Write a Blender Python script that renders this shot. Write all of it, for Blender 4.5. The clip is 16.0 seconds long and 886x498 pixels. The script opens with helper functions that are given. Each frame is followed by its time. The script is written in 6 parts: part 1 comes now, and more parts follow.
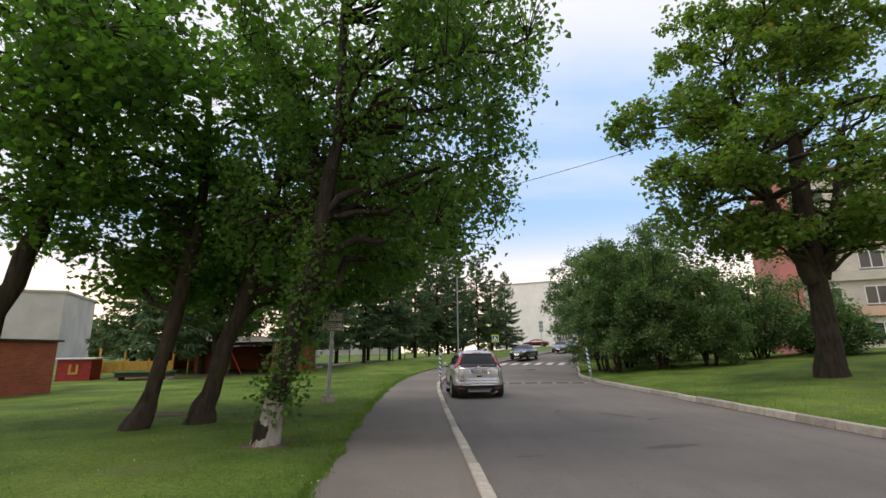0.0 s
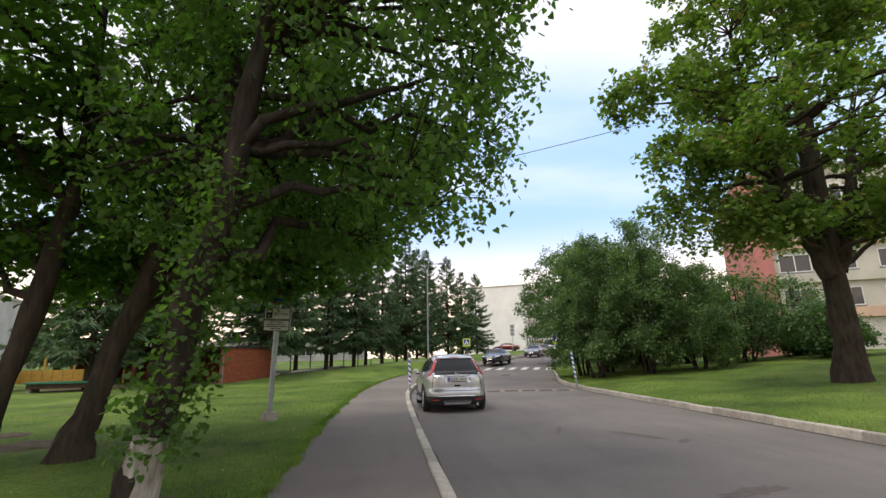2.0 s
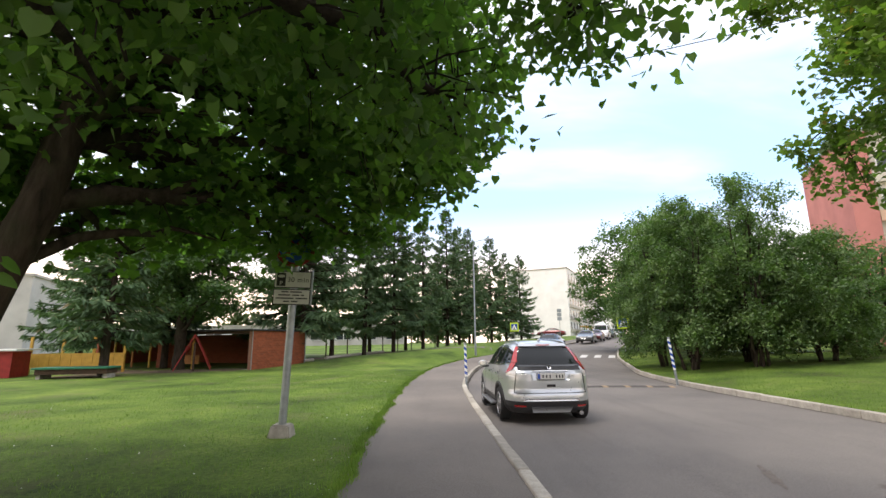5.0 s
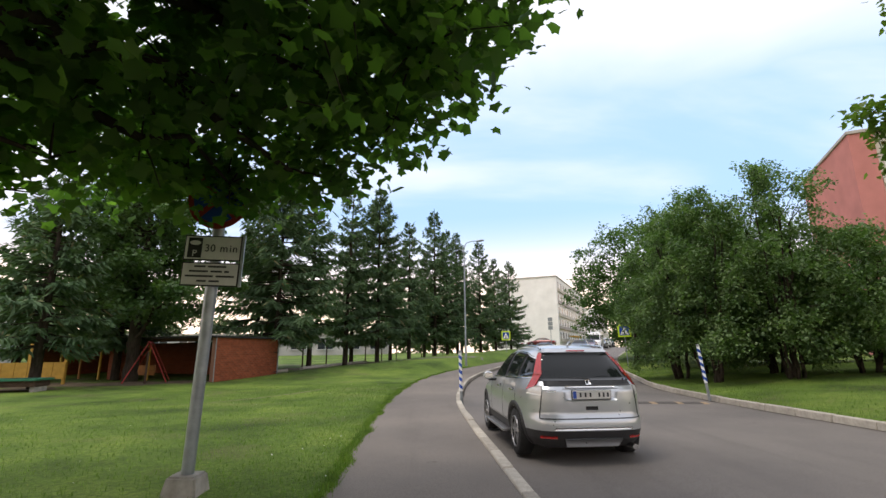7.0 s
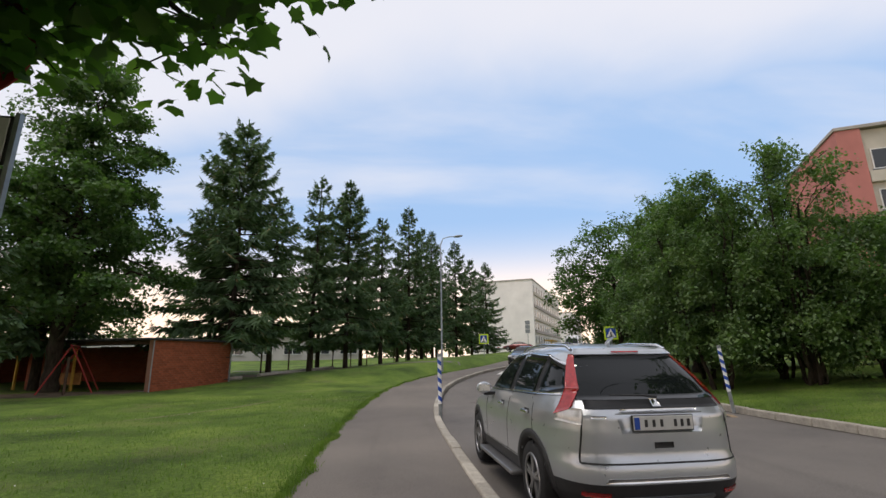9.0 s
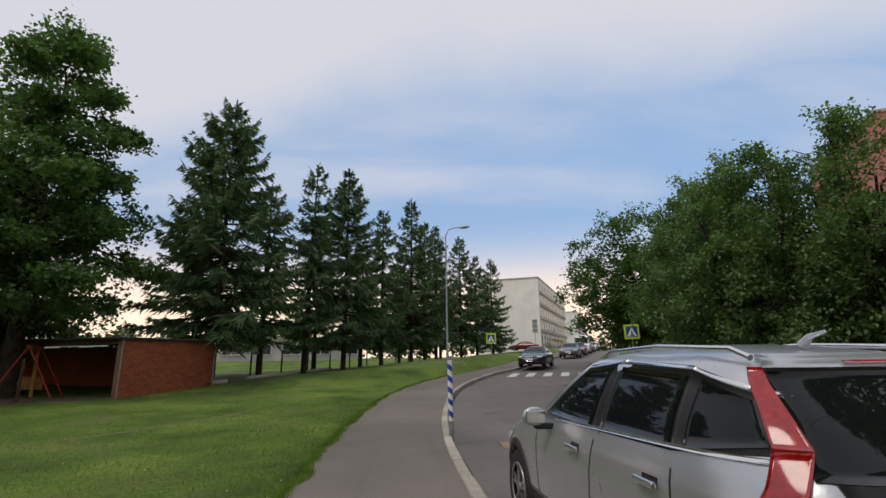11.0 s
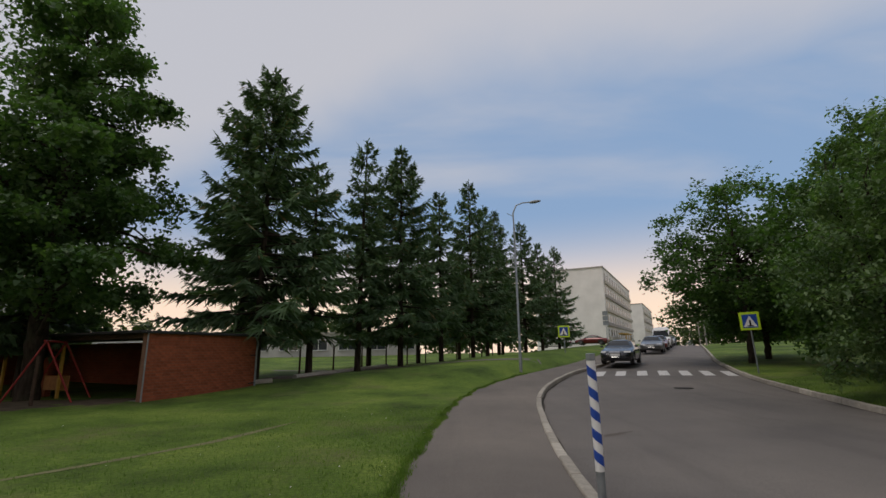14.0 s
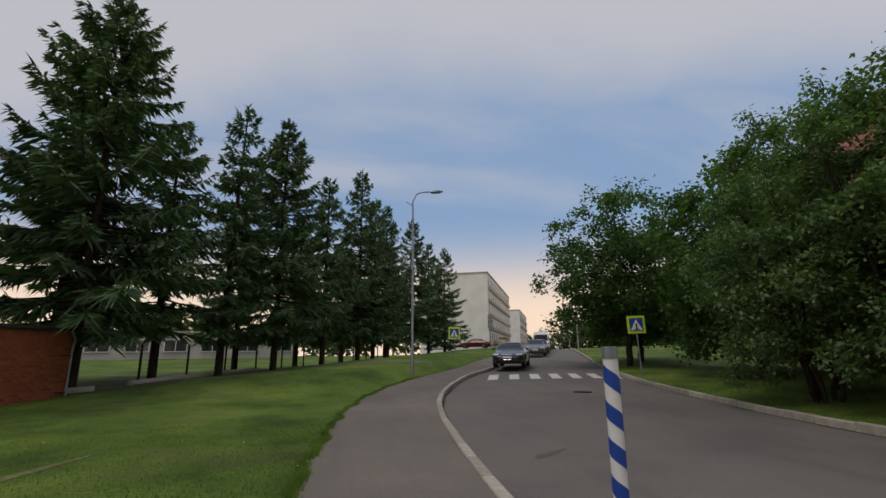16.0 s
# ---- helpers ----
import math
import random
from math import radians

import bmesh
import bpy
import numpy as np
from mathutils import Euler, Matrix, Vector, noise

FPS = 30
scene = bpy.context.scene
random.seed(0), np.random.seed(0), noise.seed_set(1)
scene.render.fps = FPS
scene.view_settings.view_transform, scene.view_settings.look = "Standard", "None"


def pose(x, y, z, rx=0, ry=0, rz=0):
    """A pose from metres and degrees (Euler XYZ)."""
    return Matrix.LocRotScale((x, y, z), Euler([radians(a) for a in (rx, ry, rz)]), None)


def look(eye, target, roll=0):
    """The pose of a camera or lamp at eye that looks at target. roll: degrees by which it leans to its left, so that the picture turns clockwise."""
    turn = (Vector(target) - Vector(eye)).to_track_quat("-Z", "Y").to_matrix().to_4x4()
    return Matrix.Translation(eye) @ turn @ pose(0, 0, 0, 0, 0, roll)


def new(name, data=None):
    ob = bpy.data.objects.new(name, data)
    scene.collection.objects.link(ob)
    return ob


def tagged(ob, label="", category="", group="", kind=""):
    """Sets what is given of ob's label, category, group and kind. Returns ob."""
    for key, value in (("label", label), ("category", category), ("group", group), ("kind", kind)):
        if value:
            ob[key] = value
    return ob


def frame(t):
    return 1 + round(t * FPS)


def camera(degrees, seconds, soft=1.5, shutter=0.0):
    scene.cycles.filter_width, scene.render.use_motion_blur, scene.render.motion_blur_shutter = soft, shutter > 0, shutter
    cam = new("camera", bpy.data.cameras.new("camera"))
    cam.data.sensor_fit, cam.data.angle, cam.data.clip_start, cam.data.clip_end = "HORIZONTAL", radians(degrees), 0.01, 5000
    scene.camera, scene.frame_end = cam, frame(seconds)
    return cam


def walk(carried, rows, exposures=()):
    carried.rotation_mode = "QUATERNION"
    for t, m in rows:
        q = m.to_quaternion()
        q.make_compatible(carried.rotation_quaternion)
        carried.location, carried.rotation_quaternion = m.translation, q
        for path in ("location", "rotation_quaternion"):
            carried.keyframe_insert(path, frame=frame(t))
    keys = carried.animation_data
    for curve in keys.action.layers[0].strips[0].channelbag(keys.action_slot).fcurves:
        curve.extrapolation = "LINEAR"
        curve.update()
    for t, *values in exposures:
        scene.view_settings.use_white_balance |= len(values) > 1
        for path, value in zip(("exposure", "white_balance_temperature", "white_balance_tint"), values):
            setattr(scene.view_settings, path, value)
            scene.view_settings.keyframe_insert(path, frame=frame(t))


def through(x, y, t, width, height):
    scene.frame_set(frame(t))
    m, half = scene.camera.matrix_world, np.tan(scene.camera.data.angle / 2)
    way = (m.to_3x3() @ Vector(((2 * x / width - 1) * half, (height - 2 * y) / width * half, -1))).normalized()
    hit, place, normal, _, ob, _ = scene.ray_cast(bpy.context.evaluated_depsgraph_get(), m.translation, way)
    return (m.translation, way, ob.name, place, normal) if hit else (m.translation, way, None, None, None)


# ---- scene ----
cam = camera(87.1, 16.0)
PATH = [
    (0, (0.290, 1.595, 1.414), (0.331, 3.664, 1.873), -0.7),
    (0.5, (0.361, 2.113, 1.429), (0.425, 4.183, 1.879), -1.2),
    (1, (0.339, 2.799, 1.389), (0.463, 4.866, 1.841), -1.1),
    (1.5, (0.367, 3.526, 1.397), (0.530, 5.584, 1.875), -1.1),
    (2, (0.246, 4.211, 1.403), (0.429, 6.268, 1.881), -1.1),
    (2.5, (0.182, 4.929, 1.406), (0.278, 6.995, 1.870), -1.2),
    (3, (0.037, 5.599, 1.439), (0.090, 7.671, 1.886), -1.1),
    (3.5, (-0.090, 6.269, 1.483), (-0.086, 8.349, 1.894), -1),
    (4, (-0.149, 6.935, 1.482), (-0.176, 9.015, 1.891), -1),
    (4.5, (-0.347, 7.627, 1.484), (-0.361, 9.709, 1.884), -0.8),
    (5, (-0.396, 8.284, 1.462), (-0.372, 10.363, 1.878), -0.6),
    (7.5, (-0.528, 11.659, 1.372), (-0.430, 13.723, 1.847), -0.6),
    (8, (-0.512, 12.307, 1.385), (-0.399, 14.366, 1.874), -0.7),
    (8.5, (-0.456, 12.937, 1.382), (-0.323, 14.997, 1.870), -0.7),
    (9, (-0.456, 13.592, 1.356), (-0.254, 15.648, 1.835), -0.7),
    (11.5, (-0.372, 16.656, 1.437), (-0.194, 18.713, 1.915), -0.7),
    (12, (-0.410, 17.296, 1.419), (-0.265, 19.355, 1.906), -0.7),
    (12.5, (-0.438, 18.005, 1.348), (-0.314, 20.064, 1.837), -0.7),
    (13, (-0.599, 18.651, 1.409), (-0.546, 20.717, 1.883), -0.7),
    (13.5, (-0.692, 19.340, 1.453), (-0.703, 21.402, 1.940), -0.7),
    (14, (-0.874, 19.910, 1.470), (-0.921, 21.979, 1.930), -0.8),
    (14.5, (-0.983, 20.519, 1.403), (-0.974, 22.592, 1.849), -0.6),
    (15, (-1.121, 21.135, 1.421), (-0.931, 23.197, 1.877), -0.6),
    (15.5, (-1.054, 21.704, 1.405), (-0.714, 23.740, 1.884), -0.5),
    (16, (-1.081, 22.361, 1.403), (-0.620, 24.377, 1.871), -0.5),
]
EXPOSURES = [(0, 0.42), (2, 0.68), (3.5, 1.02), (4.5, 1.22), (5, 1.15), (7.5, 0.58), (9, 0.22), (11.5, -0.14), (13, -0.32), (16, -0.5)]
walk(cam, [(t, look(eye, target, roll)) for t, eye, target, roll in PATH], EXPOSURES)

# ---- world and sun ----
world = bpy.data.worlds.new("evening_sky")
scene.world = world
world.use_nodes = True
wn, wl = world.node_tree.nodes, world.node_tree.links
wn.clear()


def wnode(kind, **kw):
    n = wn.new(kind)
    for k, v in kw.items():
        n.inputs[k].default_value = v
    return n


w_out, w_bg = wnode("ShaderNodeOutputWorld"), wnode("ShaderNodeBackground", Strength=1.0)
sky = wn.new("ShaderNodeTexSky")
sky.sky_type, sky.sun_disc, sky.sun_elevation, sky.sun_rotation = "NISHITA", False, radians(14), radians(215)
sky.air_density, sky.dust_density, sky.ozone_density = 1.0, 1.5, 2.0
w_sky = wn.new("ShaderNodeMix")
w_sky.data_type, w_sky.blend_type = "RGBA", "MULTIPLY"
w_sky.inputs[0].default_value = 1.0
wl.new(sky.outputs[0], w_sky.inputs[6])
w_sky.inputs[7].default_value = (0.10, 0.10, 0.105, 1)
# thin high cloud: streaks stretched sideways, thicker and pinker near the horizon
w_co = wn.new("ShaderNodeTexCoord")
w_sep = wn.new("ShaderNodeSeparateXYZ")
wl.new(w_co.outputs["Generated"], w_sep.inputs[0])
w_den = wn.new("ShaderNodeMath")
w_den.operation = "MAXIMUM"
w_den.inputs[1].default_value = 0.03
wl.new(w_sep.outputs[2], w_den.inputs[0])
w_add = wn.new("ShaderNodeMath")
w_add.operation = "ADD"
w_add.inputs[1].default_value = 0.18
wl.new(w_den.outputs[0], w_add.inputs[0])
w_px, w_py = wn.new("ShaderNodeMath"), wn.new("ShaderNodeMath")
for n, k in ((w_px, 0), (w_py, 1)):
    n.operation = "DIVIDE"
    wl.new(w_sep.outputs[k], n.inputs[0])
    wl.new(w_add.outputs[0], n.inputs[1])
w_vec = wn.new("ShaderNodeCombineXYZ")
wl.new(w_px.outputs[0], w_vec.inputs[0])
wl.new(w_py.outputs[0], w_vec.inputs[1])
w_map = wn.new("ShaderNodeMapping")
w_map.inputs["Location"].default_value = (0.35, 0.1, 0)
w_map.inputs["Rotation"].default_value = (0, 0, radians(-24))
w_map.inputs["Scale"].default_value = (0.55, 1.7, 1)
wl.new(w_vec.outputs[0], w_map.inputs[0])
w_noise = wnode("ShaderNodeTexNoise", Scale=1.1, Detail=6.0, Roughness=0.52, Distortion=0.35)
wl.new(w_map.outputs[0], w_noise.inputs["Vector"])


def wmath(op, a, b):
    n = wn.new("ShaderNodeMath")
    n.operation = op
    for k, v in enumerate((a, b)):
        if isinstance(v, (int, float)):
            n.inputs[k].default_value = v
        elif v is not None:
            wl.new(v, n.inputs[k])
    return n.outputs[0]


def wrange(src, a, b, c, d):
    n = wn.new("ShaderNodeMapRange")
    n.interpolation_type = "SMOOTHSTEP"
    for k, v in ((1, a), (2, b), (3, c), (4, d)):
        n.inputs[k].default_value = v
    wl.new(src, n.inputs[0])
    return n.outputs[0]


# a wide blue opening between two banks of thin cloud, with faint wisps in it
w_big = wnode("ShaderNodeTexNoise", Scale=1.5, Detail=5.0, Roughness=0.5, Distortion=0.2)
wl.new(w_vec.outputs[0], w_big.inputs["Vector"])
w_line = wmath("ADD", wmath("MULTIPLY", w_px.outputs[0], 0.36), w_py.outputs[0])
w_off = wmath("ADD", wmath("SUBTRACT", 1.52, w_line), wmath("MULTIPLY", w_big.outputs[0], -0.5))
w_bank = wrange(w_off, -0.22, 0.3, 0.0, 0.9)
w_wisp = wrange(w_noise.outputs[0], 0.42, 0.78, 0.04, 0.7)
w_cloud = wmath("MAXIMUM", w_bank, w_wisp)
w_hor = wn.new("ShaderNodeMapRange")
w_hor.interpolation_type = "SMOOTHSTEP"
for k, v in ((1, 0.07), (2, 0.31), (3, 1.0), (4, 0.0)):
    w_hor.inputs[k].default_value = v
wl.new(w_sep.outputs[2], w_hor.inputs[0])
w_max = wn.new("ShaderNodeMath")
w_max.operation = "MAXIMUM"
wl.new(w_cloud, w_max.inputs[0])
wl.new(w_hor.outputs[0], w_max.inputs[1])
w_cc = wn.new("ShaderNodeMix")
w_cc.data_type = "RGBA"
w_cc.inputs[6].default_value = (0.76, 0.75, 0.80, 1)
w_cc.inputs[7].default_value = (1.36, 1.05, 0.81, 1)
wl.new(w_hor.outputs[0], w_cc.inputs[0])
w_blue = wn.new("ShaderNodeMix")
w_blue.data_type = "RGBA"
w_blue.inputs[0].default_value = 0.8
w_blue.inputs[7].default_value = (0.36, 0.55, 0.86, 1)
wl.new(w_sky.outputs[2], w_blue.inputs[6])
w_mix = wn.new("ShaderNodeMix")
w_mix.data_type = "RGBA"
wl.new(w_max.outputs[0], w_mix.inputs[0])
wl.new(w_blue.outputs[2], w_mix.inputs[6])
wl.new(w_cc.outputs[2], w_mix.inputs[7])
wl.new(w_mix.outputs[2], w_bg.inputs[0])
wl.new(w_bg.outputs[0], w_out.inputs[0])
sun = new("sun", bpy.data.lights.new("sun", "SUN"))
sun.data.energy, sun.data.angle, sun.data.color = 1.2, radians(25), (1.0, 0.90, 0.80)
sun.matrix_world = look((-16, -8, 34), (0, 0, 0))

# ---- materials ----


class Mat:
    """A small builder for node materials."""

    def __init__(self, name, rough=0.7, metal=0.0, spec=0.4):
        self.m = bpy.data.materials.new(name)
        self.m.use_nodes = True
        self.n, self.l = self.m.node_tree.nodes, self.m.node_tree.links
        self.b = self.n["Principled BSDF"]
        self.b.inputs["Roughness"].default_value = rough
        self.b.inputs["Metallic"].default_value = metal
        self.b.inputs["Specular IOR Level"].default_value = spec
        self.co = self.n.new("ShaderNodeTexCoord").outputs["Object"]

    def noise(self, scale, detail=4.0, rough=0.55, vec=None, stretch=None):
        t = self.n.new("ShaderNodeTexNoise")
        t.inputs["Scale"].default_value, t.inputs["Detail"].default_value, t.inputs["Roughness"].default_value = scale, detail, rough
        src = vec or self.co
        if stretch:
            mp = self.n.new("ShaderNodeMapping")
            mp.inputs["Scale"].default_value = stretch
            self.l.new(src, mp.inputs[0])
            src = mp.outputs[0]
        self.l.new(src, t.inputs["Vector"])
        return t.outputs[0]

    def ramp(self, src, *stops):
        r = self.n.new("ShaderNodeValToRGB")
        while len(r.color_ramp.elements) < len(stops):
            r.color_ramp.elements.new(0.5)
        for e, (p, c) in zip(r.color_ramp.elements, stops):
            e.position, e.color = p, (*c, 1)
        self.l.new(src, r.inputs[0])
        return r.outputs[0]

    def mix(self, fac, a, b, mode="MIX"):
        x = self.n.new("ShaderNodeMix")
        x.data_type, x.blend_type = "RGBA", mode
        for k, v in ((0, fac), (6, a), (7, b)):
            if isinstance(v, (int, float)):
                x.inputs[k].default_value = v
            elif isinstance(v, tuple):
                x.inputs[k].default_value = (*v, 1)
            else:
                self.l.new(v, x.inputs[k])
        return x.outputs[2]

    def random(self):
        return self.n.new("ShaderNodeObjectInfo").outputs["Random"]

    def island(self):
        return self.n.new("ShaderNodeNewGeometry").outputs["Random Per Island"]

    def color(self, src):
        if isinstance(src, tuple):
            self.b.inputs["Base Color"].default_value = (*src, 1)
        else:
            self.l.new(src, self.b.inputs["Base Color"])
        return self

    def rough(self, src, lo, hi):
        r = self.n.new("ShaderNodeMapRange")
        r.inputs[3].default_value, r.inputs[4].default_value = lo, hi
        self.l.new(src, r.inputs[0])
        self.l.new(r.outputs[0], self.b.inputs["Roughness"])
        return self

    def bump(self, src, strength=0.3, dist=0.01):
        b = self.n.new("ShaderNodeBump")
        b.inputs["Strength"].default_value, b.inputs["Distance"].default_value = strength, dist
        self.l.new(src, b.inputs["Height"])
        self.l.new(b.outputs[0], self.b.inputs["Normal"])
        return self


def plain(name, col, rough=0.6, metal=0.0, var=0.12, scale=9.0, spec=0.4, bump=0.0):
    m = Mat(name, rough, metal, spec)
    n = m.noise(scale, 5)
    lo, hi = tuple(c * (1 - var) for c in col), tuple(min(1, c * (1 + var)) for c in col)
    m.color(m.ramp(n, (0.3, lo), (0.7, hi)))
    m.rough(m.noise(scale * 2.3, 3), max(0.02, rough - 0.08), min(1, rough + 0.08))
    if bump:
        m.bump(m.noise(scale * 6, 4), bump, 0.01)
    return m.m


def leaf_material(name, dark, mid, light, through=0.35, odd=None, gloss=0.3):
    m = Mat(name, 0.55, 0, gloss)
    isl = m.island()
    lo = tuple((a * 0.4 + b * 0.6) for a, b in zip(dark, mid))
    hi = tuple((a * 0.6 + b * 0.4) for a, b in zip(mid, light))
    c = m.ramp(isl, *([(0.0, lo), (0.5, mid), (0.96, hi)] + ([(0.985, odd)] if odd else [])))
    patch = m.noise(0.9, 3)
    c = m.mix(m.ramp(patch, (0.35, (0, 0, 0)), (0.68, (0.6, 0.6, 0.6))), c, light)
    c = m.mix(m.ramp(m.noise(1.7, 2), (0.36, (0.55, 0.55, 0.55)), (0.55, (0, 0, 0))), c, dark)
    m.color(c)
    tr = m.n.new("ShaderNodeBsdfTranslucent")
    m.l.new(m.mix(1.0, c, (1.7, 2.3, 0.75), "MULTIPLY"), tr.inputs[0])
    mx = m.n.new("ShaderNodeMixShader")
    mx.inputs[0].default_value = through
    m.l.new(m.b.outputs[0], mx.inputs[1])
    m.l.new(tr.outputs[0], mx.inputs[2])
    m.l.new(mx.outputs[0], m.n["Material Output"].inputs[0])
    return m.m


def asphalt(name, col, warm):
    m = Mat(name, 0.86, 0, 0.3)
    big = m.noise(0.22, 5, 0.6)
    c = m.ramp(big, (0.3, tuple(v * 0.84 for v in col)), (0.7, tuple(v * 1.12 for v in warm)))
    streak = m.noise(1.0, 4, 0.6, stretch=(1.6, 0.12, 1))
    c = m.mix(m.ramp(streak, (0.52, (0, 0, 0)), (0.75, (0.35, 0.35, 0.35))), c, tuple(v * 0.62 for v in col))
    grit = m.noise(60, 4, 0.75)
    c = m.mix(0.8, c, m.ramp(grit, (0.3, (0.55, 0.55, 0.55)), (0.72, (1.35, 1.35, 1.35))), "MULTIPLY")
    blot = m.noise(0.9, 6, 0.7)
    c = m.mix(m.ramp(blot, (0.66, (0, 0, 0)), (0.72, (0.5, 0.5, 0.5))), c, tuple(v * 0.45 for v in col))
    m.color(c).bump(grit, 0.5, 0.006)
    return m.m


def grass_material(name):
    m = Mat(name, 0.9, 0, 0.2)
    c = m.ramp(m.noise(0.35, 6, 0.65), (0.34, (0.046, 0.080, 0.016)), (0.5, (0.100, 0.165, 0.028)), (0.66, (0.165, 0.235, 0.046)))
    fine = m.noise(16, 5, 0.75)
    c = m.mix(0.8, c, m.ramp(fine, (0.3, (0.3, 0.36, 0.3)), (0.7, (1.6, 1.5, 1.3))), "MULTIPLY")
    dry = m.noise(0.45, 7, 0.65)
    c = m.mix(m.ramp(dry, (0.54, (0, 0, 0)), (0.72, (0.7, 0.7, 0.7))), c, (0.135, 0.125, 0.06))
    m.color(c).bump(m.noise(40, 4, 0.7), 0.9, 0.03)
    return m.m


def bark(name, a, b, moss=None):
    m = Mat(name, 0.95, 0, 0.1)
    n = m.noise(9, 6, 0.65, stretch=(1, 1, 0.22))
    c = m.ramp(n, (0.32, a), (0.68, b))
    if moss:
        c = m.mix(m.ramp(m.noise(2.2, 4), (0.5, (0, 0, 0)), (0.7, (0.6, 0.6, 0.6))), c, moss)
    m.color(c).bump(n, 0.9, 0.035)
    return m.m


def brick_material(name):
    m = Mat(name, 0.9, 0, 0.15)
    t = m.n.new("ShaderNodeTexBrick")
    mp = m.n.new("ShaderNodeMapping")
    m.l.new(m.n.new("ShaderNodeTexCoord").outputs["UV"], mp.inputs[0])
    m.l.new(mp.outputs[0], t.inputs[0])
    for k, v in (("Scale", 1.0), ("Mortar Size", 0.007), ("Mortar Smooth", 0.2), ("Bias", 0.0), ("Brick Width", 0.26), ("Row Height", 0.075)):
        t.inputs[k].default_value = v
    t.inputs["Color1"].default_value = (0.30, 0.085, 0.042, 1)
    t.inputs["Color2"].default_value = (0.23, 0.06, 0.032, 1)
    t.inputs["Mortar"].default_value = (0.25, 0.15, 0.11, 1)
    c = m.mix(0.5, t.outputs[0], m.ramp(m.noise(0.9, 6, 0.7), (0.3, (0.6, 0.58, 0.55)), (0.7, (1.3, 1.25, 1.2))), "MULTIPLY")
    c = m.mix(m.ramp(m.noise(5, 5, 0.7, stretch=(1, 1, 2.5)), (0.68, (0, 0, 0)), (0.74, (0.45, 0.45, 0.45))), c, (0.38, 0.24, 0.18))
    m.color(c).bump(t.outputs[1], -0.6, 0.01)
    return m.m


def stones(name, col, grain, each):
    """Separate stones or bricks: each its own tone, with grain and pits."""
    m = Mat(name, 0.92, 0, 0.2)
    c = m.ramp(m.noise(7, 6, 0.7), (0.3, tuple(v * (1 - grain) for v in col)), (0.7, tuple(v * (1 + grain) for v in col)))
    c = m.mix(1.0, c, m.ramp(m.random(), (0.0, (1 - each,) * 3), (1.0, (1 + each,) * 3)), "MULTIPLY")
    pits = m.noise(60, 3, 0.7)
    c = m.mix(0.5, c, m.ramp(pits, (0.3, (0.7, 0.7, 0.7)), (0.6, (1.1, 1.1, 1.1))), "MULTIPLY")
    m.color(c).bump(pits, 0.5, 0.006)
    return m.m


M_ROAD = asphalt("road_asphalt", (0.146, 0.134, 0.126), (0.178, 0.160, 0.143))
M_WALK = asphalt("footpath_asphalt", (0.155, 0.138, 0.124), (0.200, 0.175, 0.150))
M_KERB = stones("kerb_concrete", (0.38, 0.35, 0.30), 0.24, 0.2)
M_BRICKS = stones("single_brick", (0.275, 0.082, 0.04), 0.22, 0.2)
M_BRICK_REST = plain("brick_courses", (0.275, 0.082, 0.04), 0.92, 0, 0.25, 4, 0.2, 0.4)
M_MORTAR = plain("brick_mortar", (0.24, 0.13, 0.09), 0.95, 0, 0.15, 12, 0.1, 0.4)
M_GRASS = grass_material("lawn")
M_BLADE = leaf_material("grass_blade", (0.050, 0.092, 0.017), (0.104, 0.170, 0.028), (0.168, 0.236, 0.046), 0.3, (0.22, 0.19, 0.09))
M_LIME = leaf_material("lime_leaf", (0.033, 0.063, 0.022), (0.066, 0.114, 0.035), (0.138, 0.202, 0.056), 0.55)
M_MAPLE = leaf_material("maple_leaf", (0.031, 0.060, 0.022), (0.060, 0.106, 0.031), (0.128, 0.193, 0.048), 0.62)
M_BIG = leaf_material("old_tree_leaf", (0.056, 0.096, 0.025), (0.100, 0.156, 0.036), (0.185, 0.235, 0.056), 0.35, (0.291, 0.155, 0.054))
M_ROADSIDE = leaf_material("roadside_maple_leaf", (0.028, 0.060, 0.024), (0.054, 0.100, 0.034), (0.105, 0.160, 0.050), 0.35)
M_WILLOW = leaf_material("willow_leaf", (0.038, 0.072, 0.036), (0.086, 0.142, 0.060), (0.178, 0.240, 0.092), 0.28)
M_SHRUB = leaf_material("shrub_leaf", (0.036, 0.075, 0.032), (0.062, 0.115, 0.044), (0.115, 0.165, 0.062), 0.3)
M_FAR = leaf_material("far_leaf", (0.034, 0.058, 0.023), (0.060, 0.085, 0.031), (0.094, 0.117, 0.039), 0.2)
M_NEEDLE = leaf_material("spruce_needle", (0.048, 0.088, 0.050), (0.088, 0.144, 0.076), (0.155, 0.222, 0.112), 0.12, (0.25, 0.17, 0.09), 0.08)
M_BARK = bark("dark_bark", (0.020, 0.016, 0.013), (0.068, 0.052, 0.040), (0.045, 0.052, 0.028))
M_BARK2 = bark("lime_bark", (0.016, 0.013, 0.011), (0.055, 0.044, 0.036))
M_WHITEWASH = bark("whitewashed_bark", (0.14, 0.115, 0.095), (0.46, 0.43, 0.39))
M_BRICK = brick_material("red_brick")
M_STEEL = plain("galvanised_steel", (0.30, 0.33, 0.35), 0.5, 0.75, 0.18, 7)
M_CONCRETE = plain("rough_concrete", (0.30, 0.28, 0.25), 0.95, 0, 0.3, 6, 0.2, 0.6)
M_WHITE = plain("white_paint", (0.78, 0.78, 0.77), 0.55, 0, 0.06, 3)
